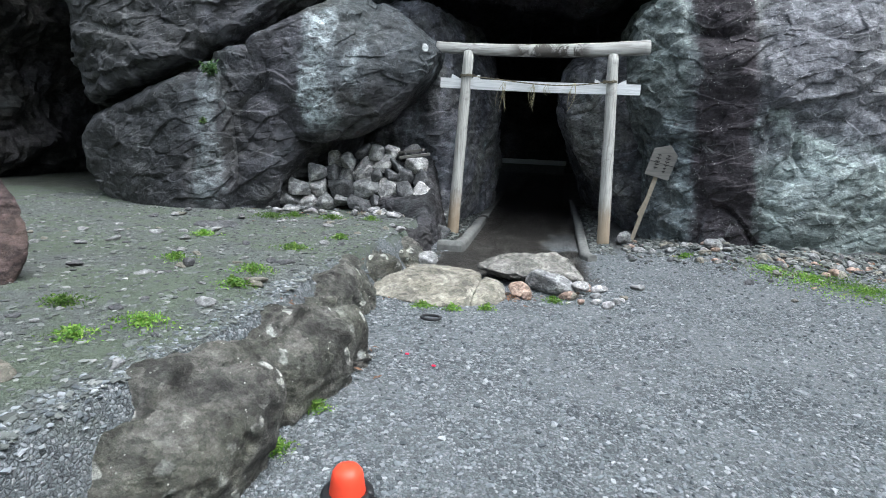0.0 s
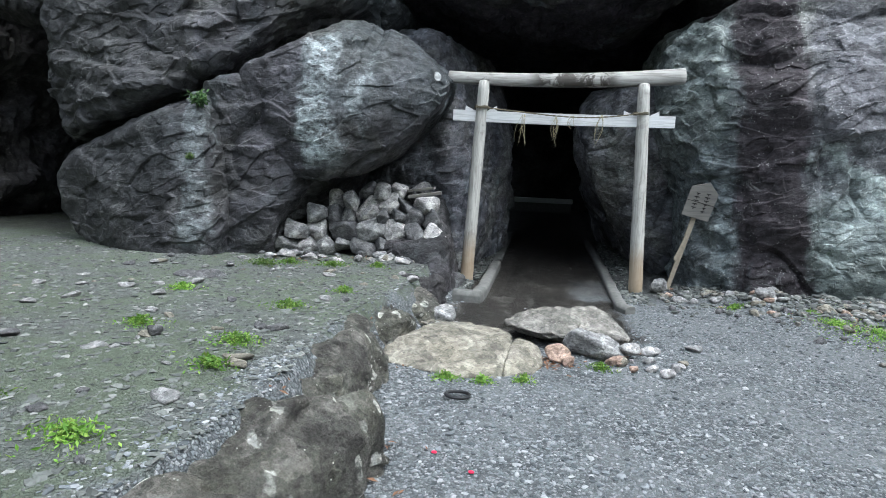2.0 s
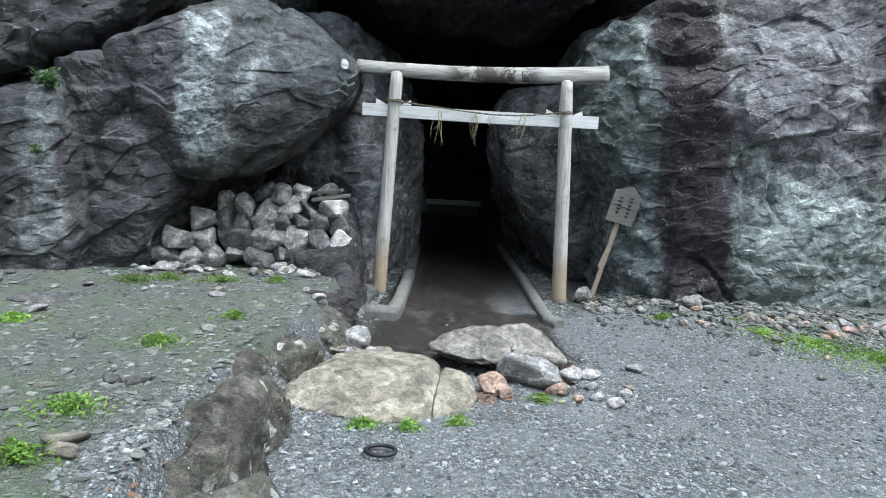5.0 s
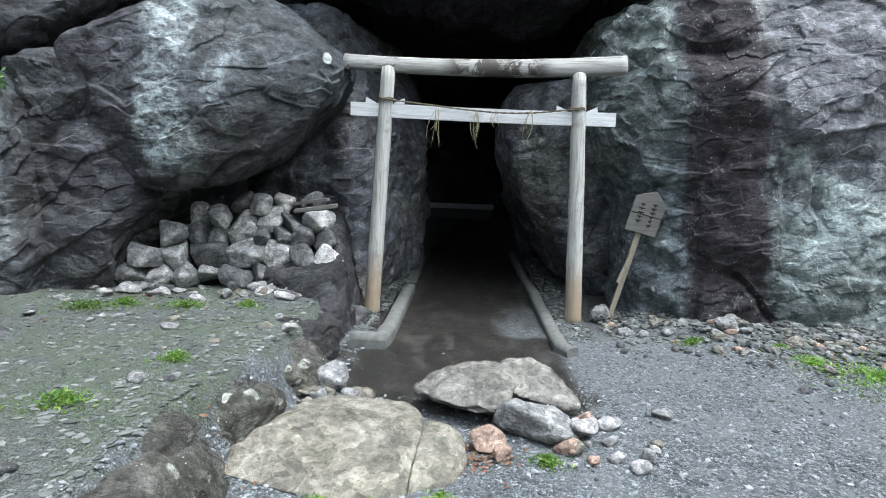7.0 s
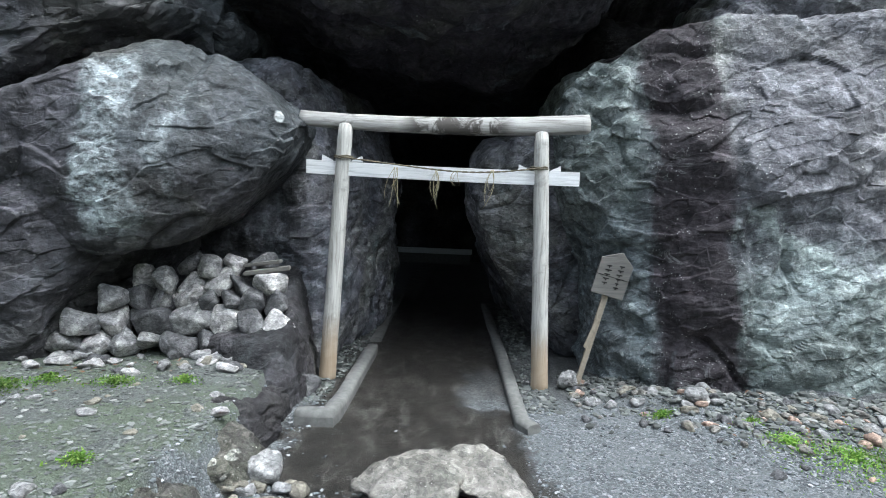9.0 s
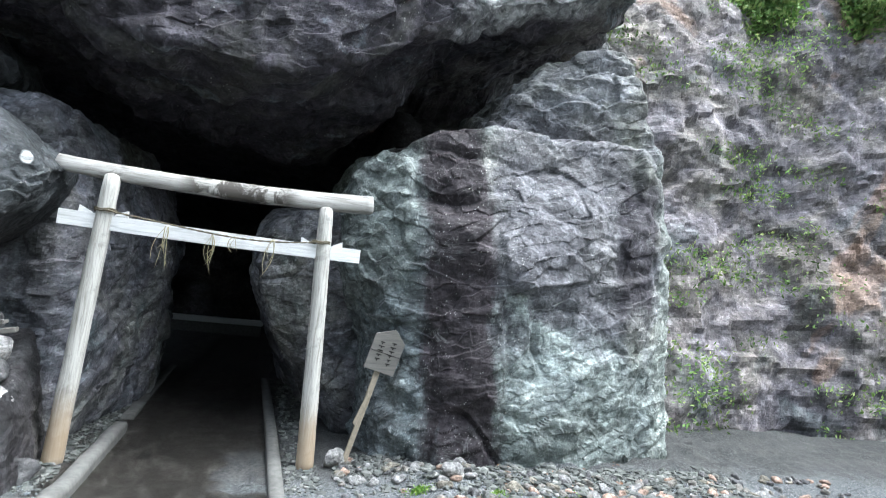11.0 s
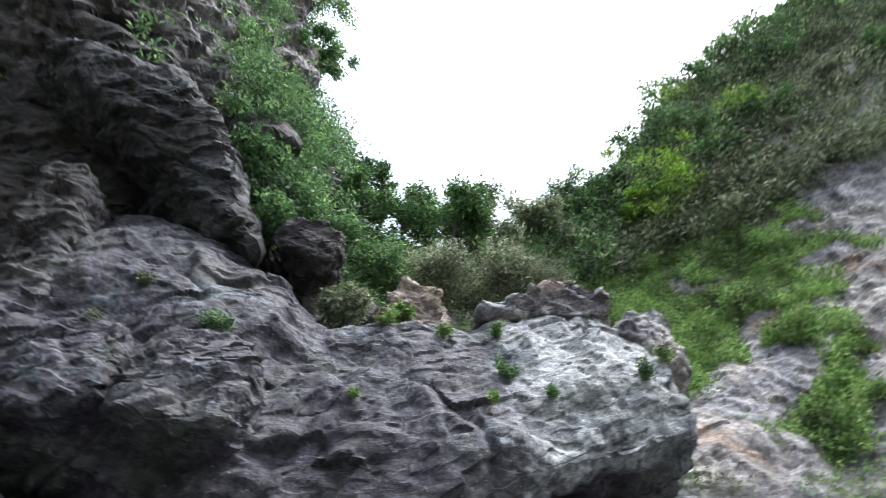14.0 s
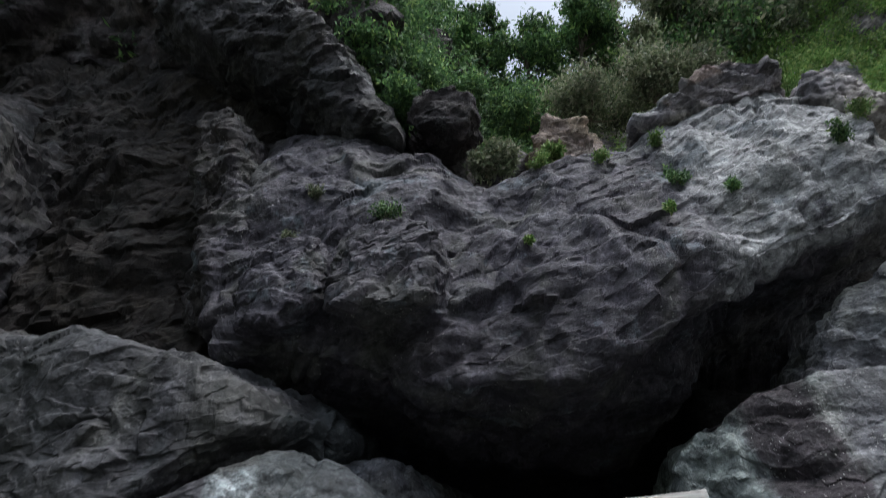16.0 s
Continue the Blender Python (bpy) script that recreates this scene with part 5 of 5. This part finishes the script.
# ---- gravel ----
def scatter(name, label, count, seed, spot, size, material, flat=0.6, category="gravel"):
    """Many small stones as one sheet of loose stuff."""
    rnd = np.random.RandomState(seed)
    bm = bmesh.new()
    bmesh.ops.create_icosphere(bm, subdivisions=1, radius=1)
    tv = np.array([v.co for v in bm.verts])
    tf = np.array([[v.index for v in f.verts] for f in bm.faces])
    bm.free()
    x, y = spot(rnd, count)
    count = len(x)
    s = size[0] + (size[1] - size[0]) * rnd.rand(count) ** 3
    jig = 1 + 0.35 * rnd.randn(count, len(tv), 1).clip(-1.2, 1.2)
    v = tv[None] * jig * np.stack([s * rnd.uniform(0.8, 1.5, count), s * rnd.uniform(0.6, 1.1, count), s * flat * rnd.uniform(0.6, 1.2, count)], 1)[:, None]
    a = rnd.rand(count) * 6.283
    c, d = np.cos(a)[:, None], np.sin(a)[:, None]
    vx, vy = v[..., 0] * c - v[..., 1] * d, v[..., 0] * d + v[..., 1] * c
    z = ground_height(x, y) + s * flat * 0.35
    v = np.stack([vx + x[:, None], vy + y[:, None], v[..., 2] + z[:, None]], -1).reshape(-1, 3)
    f = (tf[None] + (np.arange(count) * len(tv))[:, None, None]).reshape(-1, 3)
    return tagged(new(name, mesh_from(name, v, f, material, False)), label, category, kind="stuff")


def yard(rnd, n):
    x, y = rnd.uniform(-1.3, 5.0, n), -0.6 - 7.5 * rnd.rand(n) ** 0.8
    wet = (np.abs(x + 0.05) < 0.8) & (y > -2.3) & (rnd.rand(n) > 0.02)
    return x[~wet], y[~wet]


def upper(rnd, n):
    y = rnd.uniform(-7.6, 0.2, n)
    x = edge_x(y) - 0.1 - rnd.rand(n) ** 1.4 * 5.5
    return x, y


def scree(rnd, n):
    x = rnd.uniform(1.3, 5.4, n)
    y = np.interp(x, (1.3, 2.1, 2.6, 5.3), (0.5, 0.0, -0.5, -0.3)) - np.abs(rnd.randn(n)) * 0.5
    return x, y


def inside(rnd, n):
    side = np.where(rnd.rand(n) < 0.5, -1, 1)
    return side * (0.88 + 0.3 * rnd.rand(n)) - 0.03, rnd.uniform(-0.8, 5, n)


scatter("gravel_yard", "fine blue-grey crushed gravel", 40000, 1, yard, (0.005, 0.017), PEBBLES)
scatter("gravel_terrace", "grey slate shards on the terrace", 20000, 2, upper, (0.006, 0.024), SHARDS, 0.35)
scatter("gravel_scree", "broken gravel below the rock wall", 3500, 3, scree, (0.012, 0.05), SHARDS, 0.6)
scatter("gravel_inside", "dark gravel beside the kerbs", 1800, 4, inside, (0.012, 0.04), SHARDS, 0.6)


# ---- plants ----
def leaf_cloud(centres, normals, size, seed, lift=0.1, long=1.6):
    """Small pointed leaves scattered about the given places."""
    rnd = np.random.RandomState(seed)
    n = len(centres)
    s = size * rnd.uniform(0.6, 1.4, n)[:, None]
    a = rnd.randn(n, 3) + 0.6 * normals
    a /= np.linalg.norm(a, axis=1)[:, None]
    b = np.cross(a, rnd.randn(n, 3))
    b /= np.linalg.norm(b, axis=1)[:, None] + 1e-9
    c = np.cross(a, b)
    v = np.stack([centres - b * s * 0.0, centres + b * s * 0.5 * long + c * s * 0.32 + a * s * 0.1, centres + b * s * long, centres + b * s * 0.5 * long - c * s * 0.32 + a * s * 0.1], 1).reshape(-1, 3)
    return v, np.arange(n * 4).reshape(n, 4)


def blades(x, y, z, length, seed, wide=0.006):
    """Grass blades standing at the given places."""
    rnd = np.random.RandomState(seed)
    n = len(x)
    a = rnd.rand(n) * 6.283
    h = length * rnd.uniform(0.5, 1.3, n)
    base = np.stack([x, y, z], 1)
    side = np.stack([np.cos(a), np.sin(a), 0 * a], 1) * wide
    tip = base + np.stack([np.sin(a) * h * 0.5 * rnd.randn(n), np.cos(a) * h * 0.5 * rnd.randn(n), h], 1)
    mid = (base + tip) / 2 + np.array((0, 0, 1)) * h[:, None] * 0.12
    v = np.stack([base - side, base + side, mid + side * 0.7, tip, mid - side * 0.7], 1).reshape(-1, 3)
    return v, np.arange(n * 5).reshape(n, 5)


def tuft(x, y, radius, count, length, seed, material=None, label="low yellow-green weeds on the gravel"):
    rnd = np.random.RandomState(seed)
    r, a = radius * np.abs(rnd.randn(count)) * 0.6, rnd.rand(count) * 6.283
    px, py = x + r * np.cos(a) * 1.3, y + r * np.sin(a)
    high = length * rnd.rand(count) * np.exp(-(r / radius) ** 2)
    pz = ground_height(px, py) + 0.004 + high
    v, f = leaf_cloud(np.stack([px, py, pz], 1), np.tile((0, 0, 1.5), (count, 1)), 0.015, seed)
    return tagged(new("grass_tuft", mesh_from("grass_tuft", v, f, material or GRASS, False)), label, "grass", "grass tufts", "stuff")


for k, (x, y, r) in enumerate(((-2.95, -1.75, 0.24), (-2.75, -1.55, 0.16), (-2.25, -1.55, 0.2), (-1.8, -1.4, 0.1), (-1.55, -4.6, 0.15), (-1.45, -5.0, 0.12), (-1.5, -5.75, 0.15), (-1.65, -6.0, 0.1),
                               (1.95, -0.85, 0.12), (2.7, -1.35, 0.2), (3.1, -1.5, 0.28), (3.5, -1.75, 0.3), (2.6, -1.0, 0.1), (0.45, -3.08, 0.1), (-0.6, -3.62, 0.09), (-0.35, -3.62, 0.08), (-0.08, -3.52, 0.07),
                               (-0.72, -5.5, 0.09), (-0.72, -5.9, 0.08), (-1.75, -3.6, 0.15), (-2.3, -4.4, 0.12), (-2.8, -3.3, 0.12), (-1.6, -2.9, 0.1), (-2.1, -5.6, 0.14), (-1.6, -6.9, 0.15))):
    tuft(x, y, r * (1.5 if r > 0.25 else 0.75), int(120 + (6500 if r > 0.25 else 2300) * r), 0.05, 50 + k, SHORT)


def leafy(name, label, category, centre, radius, count, leaf, seed, material, stems=6, squash=0.8, group=""):
    """A bush: stems from one foot, leaves in clumps about them."""
    rnd = random.Random(seed)
    nrs = np.random.RandomState(seed)
    bush = tagged(new(name), label, category, group)
    c = Vector(centre)
    tips = []
    for k in range(stems):
        d = Vector((rnd.gauss(0, 1), rnd.gauss(0, 1) - 0.2, abs(rnd.gauss(0, 1)) * squash + 0.25)).normalized()
        tip = c + d * radius * rnd.uniform(0.6, 1.0)
        bend = Vector((rnd.uniform(-1, 1), rnd.uniform(-1, 1), 0)) * radius * 0.12
        foot = c - Vector((0, 0, radius * 0.25))
        path = [foot.lerp(tip, s / 5) + bend * math.sin(math.pi * s / 5) for s in range(6)]
        part("stem", ring_tube(path, [radius * 0.02 * (1.2 - s / 5) for s in range(6)], 5), TWIG, bush)
        tips += path[2:]
    tips = np.array(tips)
    pick = tips[nrs.randint(0, len(tips), count)] + nrs.randn(count, 3) * radius * 0.19
    v, f = leaf_cloud(pick, np.tile((0, -0.3, 0.8), (count, 1)), leaf, seed)
    crown = new("leaves", mesh_from("leaves", v, f, material, False))
    crown.parent = bush
    return bush


def cover(name, label, keep, count, leaf, seed, material, lift=0.3, category="scrub", sheet=None, clumps=0):
    """Scrub or grass over the part of the hillside that keep() allows, in rounded clumps if any are asked for."""
    rnd = np.random.RandomState(seed)
    where, normal = sheet or (HILL, HILL_N)
    nv, nu, _ = where.shape
    i, j = rnd.randint(0, nv - 1, count * 8), rnd.randint(0, nu - 1, count * 8)
    p, n = where[i, j], normal[i, j]
    ok = keep(p, fbm(p * 0.45, 3), rnd)
    p, n = p[ok][:count], n[ok][:count]
    out = np.sign((n * np.array((-0.2, -1, 0.6))).sum(1))[:, None] * n
    if clumps:
        home = rnd.randint(0, min(clumps, len(p)), count)
        r = (lift * (0.35 + 0.9 * rnd.rand(clumps) ** 2))[home][:, None]
        ball = rnd.randn(count, 3)
        ball *= (0.55 + 0.45 * rnd.rand(count)[:, None]) / np.linalg.norm(ball, axis=1)[:, None]
        ball *= 1 + 0.5 * fbm((ball * r + p[home]) * 3.0, 2)[:, None]
        p, out = p[home] + out[home] * r * 0.45 + ball * r * np.array((1.1, 1.0, 0.8)), ball + np.array((0, -0.2, 0.5))
    else:
        clump = np.clip(2.2 * fbm(p * 0.8 + 5, 3) + 0.5, 0.03, 2.2)
        p = p + rnd.randn(len(p), 3) * 0.08 + out * (lift * clump * rnd.rand(len(p)))[:, None]
    v, f = leaf_cloud(p, out, leaf, seed)
    return tagged(new(name, mesh_from(name, v, f, material, False)), label, category, kind="stuff")


cover("grass_slope", "bright green grass on the rocky slope", lambda p, q, r: (p[:, 2] > 6.4) & (p[:, 2] < 20.5) & (q > 0.22 - 0.06 * (p[:, 2] - 5) + 0.05 * (p[:, 0] - 7) + 0.15 * r.rand(len(q))) & (p[:, 0] > 2.5) & (p[:, 0] < 14), 230000, 0.075, 61, GRASS, 0.4, "grass")
cover("scrub_slope", "dull olive scrub on the upper slope", lambda p, q, r: (p[:, 2] > 17.0 + 0.35 * (p[:, 0] - 6) + 2.0 * q) & (p[:, 0] > -4) & (p[:, 0] < 28) & (q > -0.9) & (p[:, 1] < 11), 250000, 0.13, 62, SCRUB, 0.9, clumps=3600)
cover("wood_ridge", "dark green wood along the ridge", lambda p, q, r: (p[:, 2] > ridge_z(p[:, 0]) * (0.87 + 0.15 * q))  & (p[:, 1] < 12), 150000, 0.14, 63, LEAF, 1.2, "wood", clumps=900)
cover("grass_ledges", "grass in the cracks of the rock face", lambda p, q, r: (p[:, 2] < 9.5) & (p[:, 0] > 5) & (fbm(p * np.array((0.5, 0.5, 1.7)) + 3, 3) > 0.24), 26000, 0.05, 64, GRASS, 0.18, "grass")


def tree(centre, high, radius, seed, material, label, leaf=0.16, count=2200):
    """A small tree: tapered trunk, limbs and clumps of leaves with gaps."""
    rnd = random.Random(seed)
    nrs = np.random.RandomState(seed)
    thing = tagged(new("tree"), label, "tree")
    foot = Vector(centre)
    top = foot + Vector((rnd.uniform(-0.2, 0.2) * high, rnd.uniform(-0.15, 0.05) * high, high))
    path = [foot.lerp(top, s / 8) + Vector((math.sin(s * 1.1 + seed), math.cos(s * 1.7), 0)) * high * 0.03 for s in range(9)]
    part("trunk", ring_tube(path, [high * 0.03 * (1.1 - s / 8) + 0.01 for s in range(9)], 8), BARK, thing)
    clumps = []
    for k in range(16):
        a = path[rnd.randint(3, 8)]
        d = Vector((rnd.gauss(0, 1), rnd.gauss(0, 1), rnd.gauss(0.3, 0.6))).normalized()
        b = a + d * radius * rnd.uniform(0.5, 1.0)
        limb = [a.lerp(b, s / 5) + Vector((0, 0, 1)) * radius * 0.12 * math.sin(math.pi * s / 5) for s in range(6)]
        part("limb", ring_tube(limb, [high * 0.011 * (1.2 - s / 5) + 0.004 for s in range(6)], 6), BARK, thing)
        clumps += [b, limb[3], b + Vector((rnd.gauss(0, 1), rnd.gauss(0, 1), rnd.gauss(0, 0.6))) * radius * 0.25]
    clumps = np.array(clumps)
    pick = clumps[nrs.randint(0, len(clumps), count)] + nrs.randn(count, 3) * radius * 0.11
    v, f = leaf_cloud(pick, np.tile((0, -0.3, 0.8), (count, 1)), leaf * 0.85, seed)
    crown = new("crown", mesh_from("crown", v, f, material, False))
    crown.parent = thing
    return thing


# ---- netting fence on the slope ----
fence = tagged(new("net_fence"), "grey rockfall netting on short white posts", "fence")
for k in range(3):
    x = 6.9 + k * 1.5
    part("post", ring_tube([(x, 8.6, 18.4), (x, 8.6, 20.0)], [0.06, 0.06], 10), WHITEPAINT, fence)
for k in range(9):
    part("wire", ring_tube([(6.9, 8.6, 18.7 + k * 0.15), (8.4, 8.55, 18.65 + k * 0.15), (9.9, 8.6, 18.7 + k * 0.15)], [0.02] * 3, 6), MESHWIRE, fence)

def green_left(p, q, r):
    """The bushy flank under the crag."""
    side = (p[:, 0] > -3.2 - 0.33 * (p[:, 2] - 11.5)) & (p[:, 0] < 1) & (p[:, 2] > 10.5) & (p[:, 2] < 27)
    return side & (q > -0.35 - 0.06 * np.clip(p[:, 0] + 4, -2, 3))


cover("bushes_left", "dense dark green bushes on the cliff's flank", green_left, 130000, 0.08, 71, LEAF, 0.75, "bush", (LEFT, LEFT_N), 600)
cover("tufts_left", "sparse plants on the cliff's ledges", lambda p, q, r: (p[:, 2] > 11) & (q > 0.3) & (p[:, 0] < -5), 7000, 0.12, 72, LEAF, 0.4, "bush", (LEFT, LEFT_N))


# ---- rocks and plants on the ledge ----
tagged(rock("ledge_slab", [(1.7, 1.0, 8.0), (2.3, 0.8, 8.25), (3.2, 0.75, 8.75), (3.9, 0.85, 8.7), (4.0, 1.0, 8.35), (2.6, 0.85, 8.0), (2.0, 2.4, 8.4), (3.8, 2.4, 8.9), (3.8, 2.2, 8.2), (2, 2.2, 7.9)],
            HILLROCK, 60, 16, big=0.1, mid=0.14, bed=0.08, size=0.8), "layered pale slab jutting over the ledge", "rock")
tagged(rock("ledge_block", [(3.95, 0.7, 7.7), (4.1, 0.65, 8.2), (4.7, 0.8, 8.25), (5.2, 1.2, 7.6), (4.9, 0.9, 7.3), (4.2, 2.2, 8.2), (5.2, 2.4, 7.8), (4.2, 2.2, 7.4), (5.2, 2.4, 7.0)],
            HILLROCK, 50, 12, big=0.1, mid=0.12, size=0.8), "pale weathered block on the ledge", "rock")
tagged(rock("niche_rock", [(0.3, 1.9, 7.6), (0.25, 1.8, 8.7), (0.55, 1.75, 9.3), (1.1, 1.8, 9.2), (1.4, 1.9, 8.6), (1.5, 2.0, 7.7), (0.4, 3.2, 9.2), (1.3, 3.2, 9.1), (0.3, 3.2, 7.6), (1.5, 3.2, 7.6)],
            TANROCK, 50, 12, big=0.1, mid=0.14, size=0.8), "bare tan rock at the back of the niche", "rock")
tagged(rock("niche_boulder", [(-1.75, 1.0, 8.9), (-1.6, 0.9, 9.4), (-1.0, 0.9, 9.6), (-0.6, 1.0, 9.2), (-0.75, 1.0, 8.7), (-1.6, 2.2, 9.4), (-0.6, 2.2, 9.3), (-1.2, 2.0, 8.6)],
            LEFTROCK, 50, 12, big=0.1, mid=0.12, size=0.8), "grey boulder lodged in the niche", "rock")
structure_rock("overhang_lump", "hanging olive-grey lump of rock under the overhang", [
    (-2.35, -0.1, 5.9), (-1.3, -0.2, 6.05), (-0.97, -0.45, 5.5), (-0.9, -0.75, 4.95), (-0.97, -0.75, 4.5), (-1.65, -0.75, 4.45), (-2.15, -0.6, 4.6), (-2.3, -0.4, 5.0), (-2.3, 1.3, 5.8), (-1, 1.3, 5.6), (-1, 1.2, 4.7), (-2.2, 1.2, 4.8)],
    OVERROCK, 90, 14, big=0.1, mid=0.12, bed=0.02, size=0.9, creases=0.1)
structure_rock("overhang_bulge", "dark blocky bulge beside the hanging lump", [
    (-3.5, -0.1, 5.9), (-2.6, -0.15, 5.95), (-2.4, -0.4, 5.0), (-2.85, -0.5, 4.55), (-3.4, -0.3, 4.65), (-2.6, 1.3, 5.8), (-2.4, 1.3, 4.8), (-3.6, 1.3, 4.8), (-3.7, 1.3, 5.9)],
    OVERROCK, 70, 14, big=0.1, mid=0.12, bed=0.03, size=0.9, creases=0.1)
structure_rock("overhang_rib", "steep rib of rock down the cliff face", [
    (-5.5, 0.5, 9.6), (-4.9, 0.4, 9.6), (-4.9, 0.15, 7.2), (-4.2, 0.1, 7.2), (-3.85, 0.0, 4.45), (-3.2, 0.0, 4.4), (-5.6, 2, 9.4), (-4.6, 2, 9.4), (-4.9, 2, 5), (-3.0, 2, 4.8)],
    OVERROCK, 90, 14, big=0.16, mid=0.14, bed=0.04, size=0.9, creases=0.12)

for k, (x, z, r, kind) in enumerate(((1.95, 6.25, 0.16, LEAF), (2.55, 5.95, 0.10, LEAF), (3.75, 6.35, 0.2, LEAF), (-1.75, 6.25, 0.22, LEAF), (0.1, 5.6, 0.06, GRASS), (-2.9, 6.9, 0.16, SCRUB), (1.2, 7.2, 0.14, GRASS),
                                     (2.0, 7.3, 0.16, GRASS), (0.3, 7.4, 0.2, GRASS), (-3.2, 6.2, 0.12, SCRUB), (4.25, 6.9, 0.2, GRASS), (1.75, 5.7, 0.07, GRASS))):
    leafy("small_plant", "small leafy plant rooted in a crack of the rock", "plant", on_face(x, z) + Vector((0, -0.04, 0)), r, int(250 + 2200 * r), 0.03, 300 + k, kind, 5, group="plants on the rock")
for k, (x, y, z, r, kind, label) in enumerate((
        (-1.9, 1.3, 9.6, 0.55, LEAF, "bright green bush at the cornice's foot"), (-0.35, 1.5, 8.0, 0.4, SCRUB, "half-bare twiggy bush in the niche"), (-1.3, 2.2, 10.6, 0.8, LEAF, "dark bush above the niche"),
        (0.2, 3.0, 10.4, 0.9, LEAF, "dark bush on the ledge"), (1.4, 2.6, 10.0, 0.9, SCRUB, "olive scrub on the ledge"), (2.6, 2.6, 10.2, 0.9, SCRUB, "olive scrub above the slab"), (3.5, 2.8, 10.2, 0.8, SCRUB, "dry scrub above the slab"),
        (-2.6, 2.5, 12.5, 1.0, LEAF, "green bush on the cliff flank"), (-3.8, 2.6, 14.5, 1.2, LEAF, "green bush on the cliff flank"), (0.55, 1.4, 8.0, 0.16, GRASS, "grassy tuft on the ledge"))):
    leafy("bush", label, "bush", (x, y, z), r, int(2500 + 4500 * r), 0.06, 340 + k, kind, 9, group="ledge bushes")

leafy("small_plant", "green fern in the crevice between the boulders", "plant", (-3.96, -1.3, 2.05), 0.11, 500, 0.03, 360, LEAF, 6, group="plants on the rock")
leafy("small_plant", "small weed rooted under the boulder", "plant", (-4.02, -1.42, 1.42), 0.06, 200, 0.022, 361, GRASS, 5, group="plants on the rock")

# ---- trees along the skyline ----
for k, (x, y, z, h, r, kind, leaf, label) in enumerate((
        (-6.9, 5.2, 30.5, 4.2, 2.2, LEAF, 0.14, "dark wind-bent tree on top of the crag"), (-4.6, 5.5, 24.0, 3.0, 1.1, LEAF, 0.14, "small tree leaning out from the crag"), (-1.0, 5.6, 14.6, 2.4, 1.0, LEAF, 0.11, "small dark tree on the saddle"),
        (0.5, 5.5, 13.8, 2.2, 1.3, LEAF, 0.11, "dark spreading tree on the saddle"), (1.9, 5.5, 14.2, 2.2, 1.3, LEAF, 0.11, "dark open-crowned tree on the saddle"), (3.2, 6.2, 15.4, 2.2, 1.3, SCRUB, 0.11, "twiggy tree on the saddle"),
        (5.6, 8.8, 18.6, 2.4, 1.6, SCRUB, 0.14, "olive tree on the ridge"), (8.6, 9.2, 21.2, 3.0, 1.9, LEAF, 0.14, "dark tree on the ridge"), (12.3, 9.0, 24.3, 4.6, 1.6, FRESH, 0.14, "tall tree with fresh yellow-green leaves"),
        (14.0, 8.6, 27.0, 8.0, 2.8, LEAF, 0.14, "tall dark tree on the ridge"), (15.2, 7.5, 26.0, 5.0, 2.6, FRESH, 0.14, "tree with fresh green leaves on the slope"), (10.2, 8.0, 20.2, 1.7, 0.8, FRESH, 0.14, "young tree with yellow-green leaves by the fence"))):
    tree((x, y, z), h, r, 500 + k, kind, label, leaf, 4000 + int(1800 * r))

# ---- uneven wood on the slope and its ridge ----
rt = random.Random(77)
for k in range(26):
    x = 6.5 + 17 * (k + rt.random()) / 26
    row = 259 if x < 10.5 else (259, 254, 242, 228)[k % 4]
    at = HILL[row, np.abs(HILL[0, :, 0] - x).argmin()]
    h = rt.uniform(1.5, 3.2)
    tree(tuple(float(c) for c in at - np.array((0, 0, 0.2))), h, h * rt.uniform(0.42, 0.6), 560 + k, rt.choice((LEAF, LEAF, SCRUB, SCRUB, FRESH)),
         "small uneven tree among the scrub of the slope", 0.12, 3200)

# ---- dead leaves ----
def litter(name, label, spots, count, leaf, seed):
    rnd = np.random.RandomState(seed)
    pick = np.array(spots)[rnd.randint(0, len(spots), count)]
    xy = pick[:, :2] + rnd.randn(count, 2) * pick[:, 2:3]
    z = ground_height(xy[:, 0], xy[:, 1]) + 0.012
    v, f = leaf_cloud(np.stack([xy[:, 0], xy[:, 1], z], 1), np.tile((0, 0, 6.0), (count, 1)), leaf, seed)
    return tagged(new(name, mesh_from(name, v, f, LITTER, False)), label, "leaves", kind="stuff")


litter("dead_leaves", "dry reddish leaves among the stones", ((2.9, -1.0, 0.35), (3.8, -0.9, 0.4), (-1.05, -3.35, 0.1), (-0.85, -4.9, 0.15), (0.1, -3.05, 0.1), (-2.6, -1.0, 0.4)), 420, 0.03, 81)
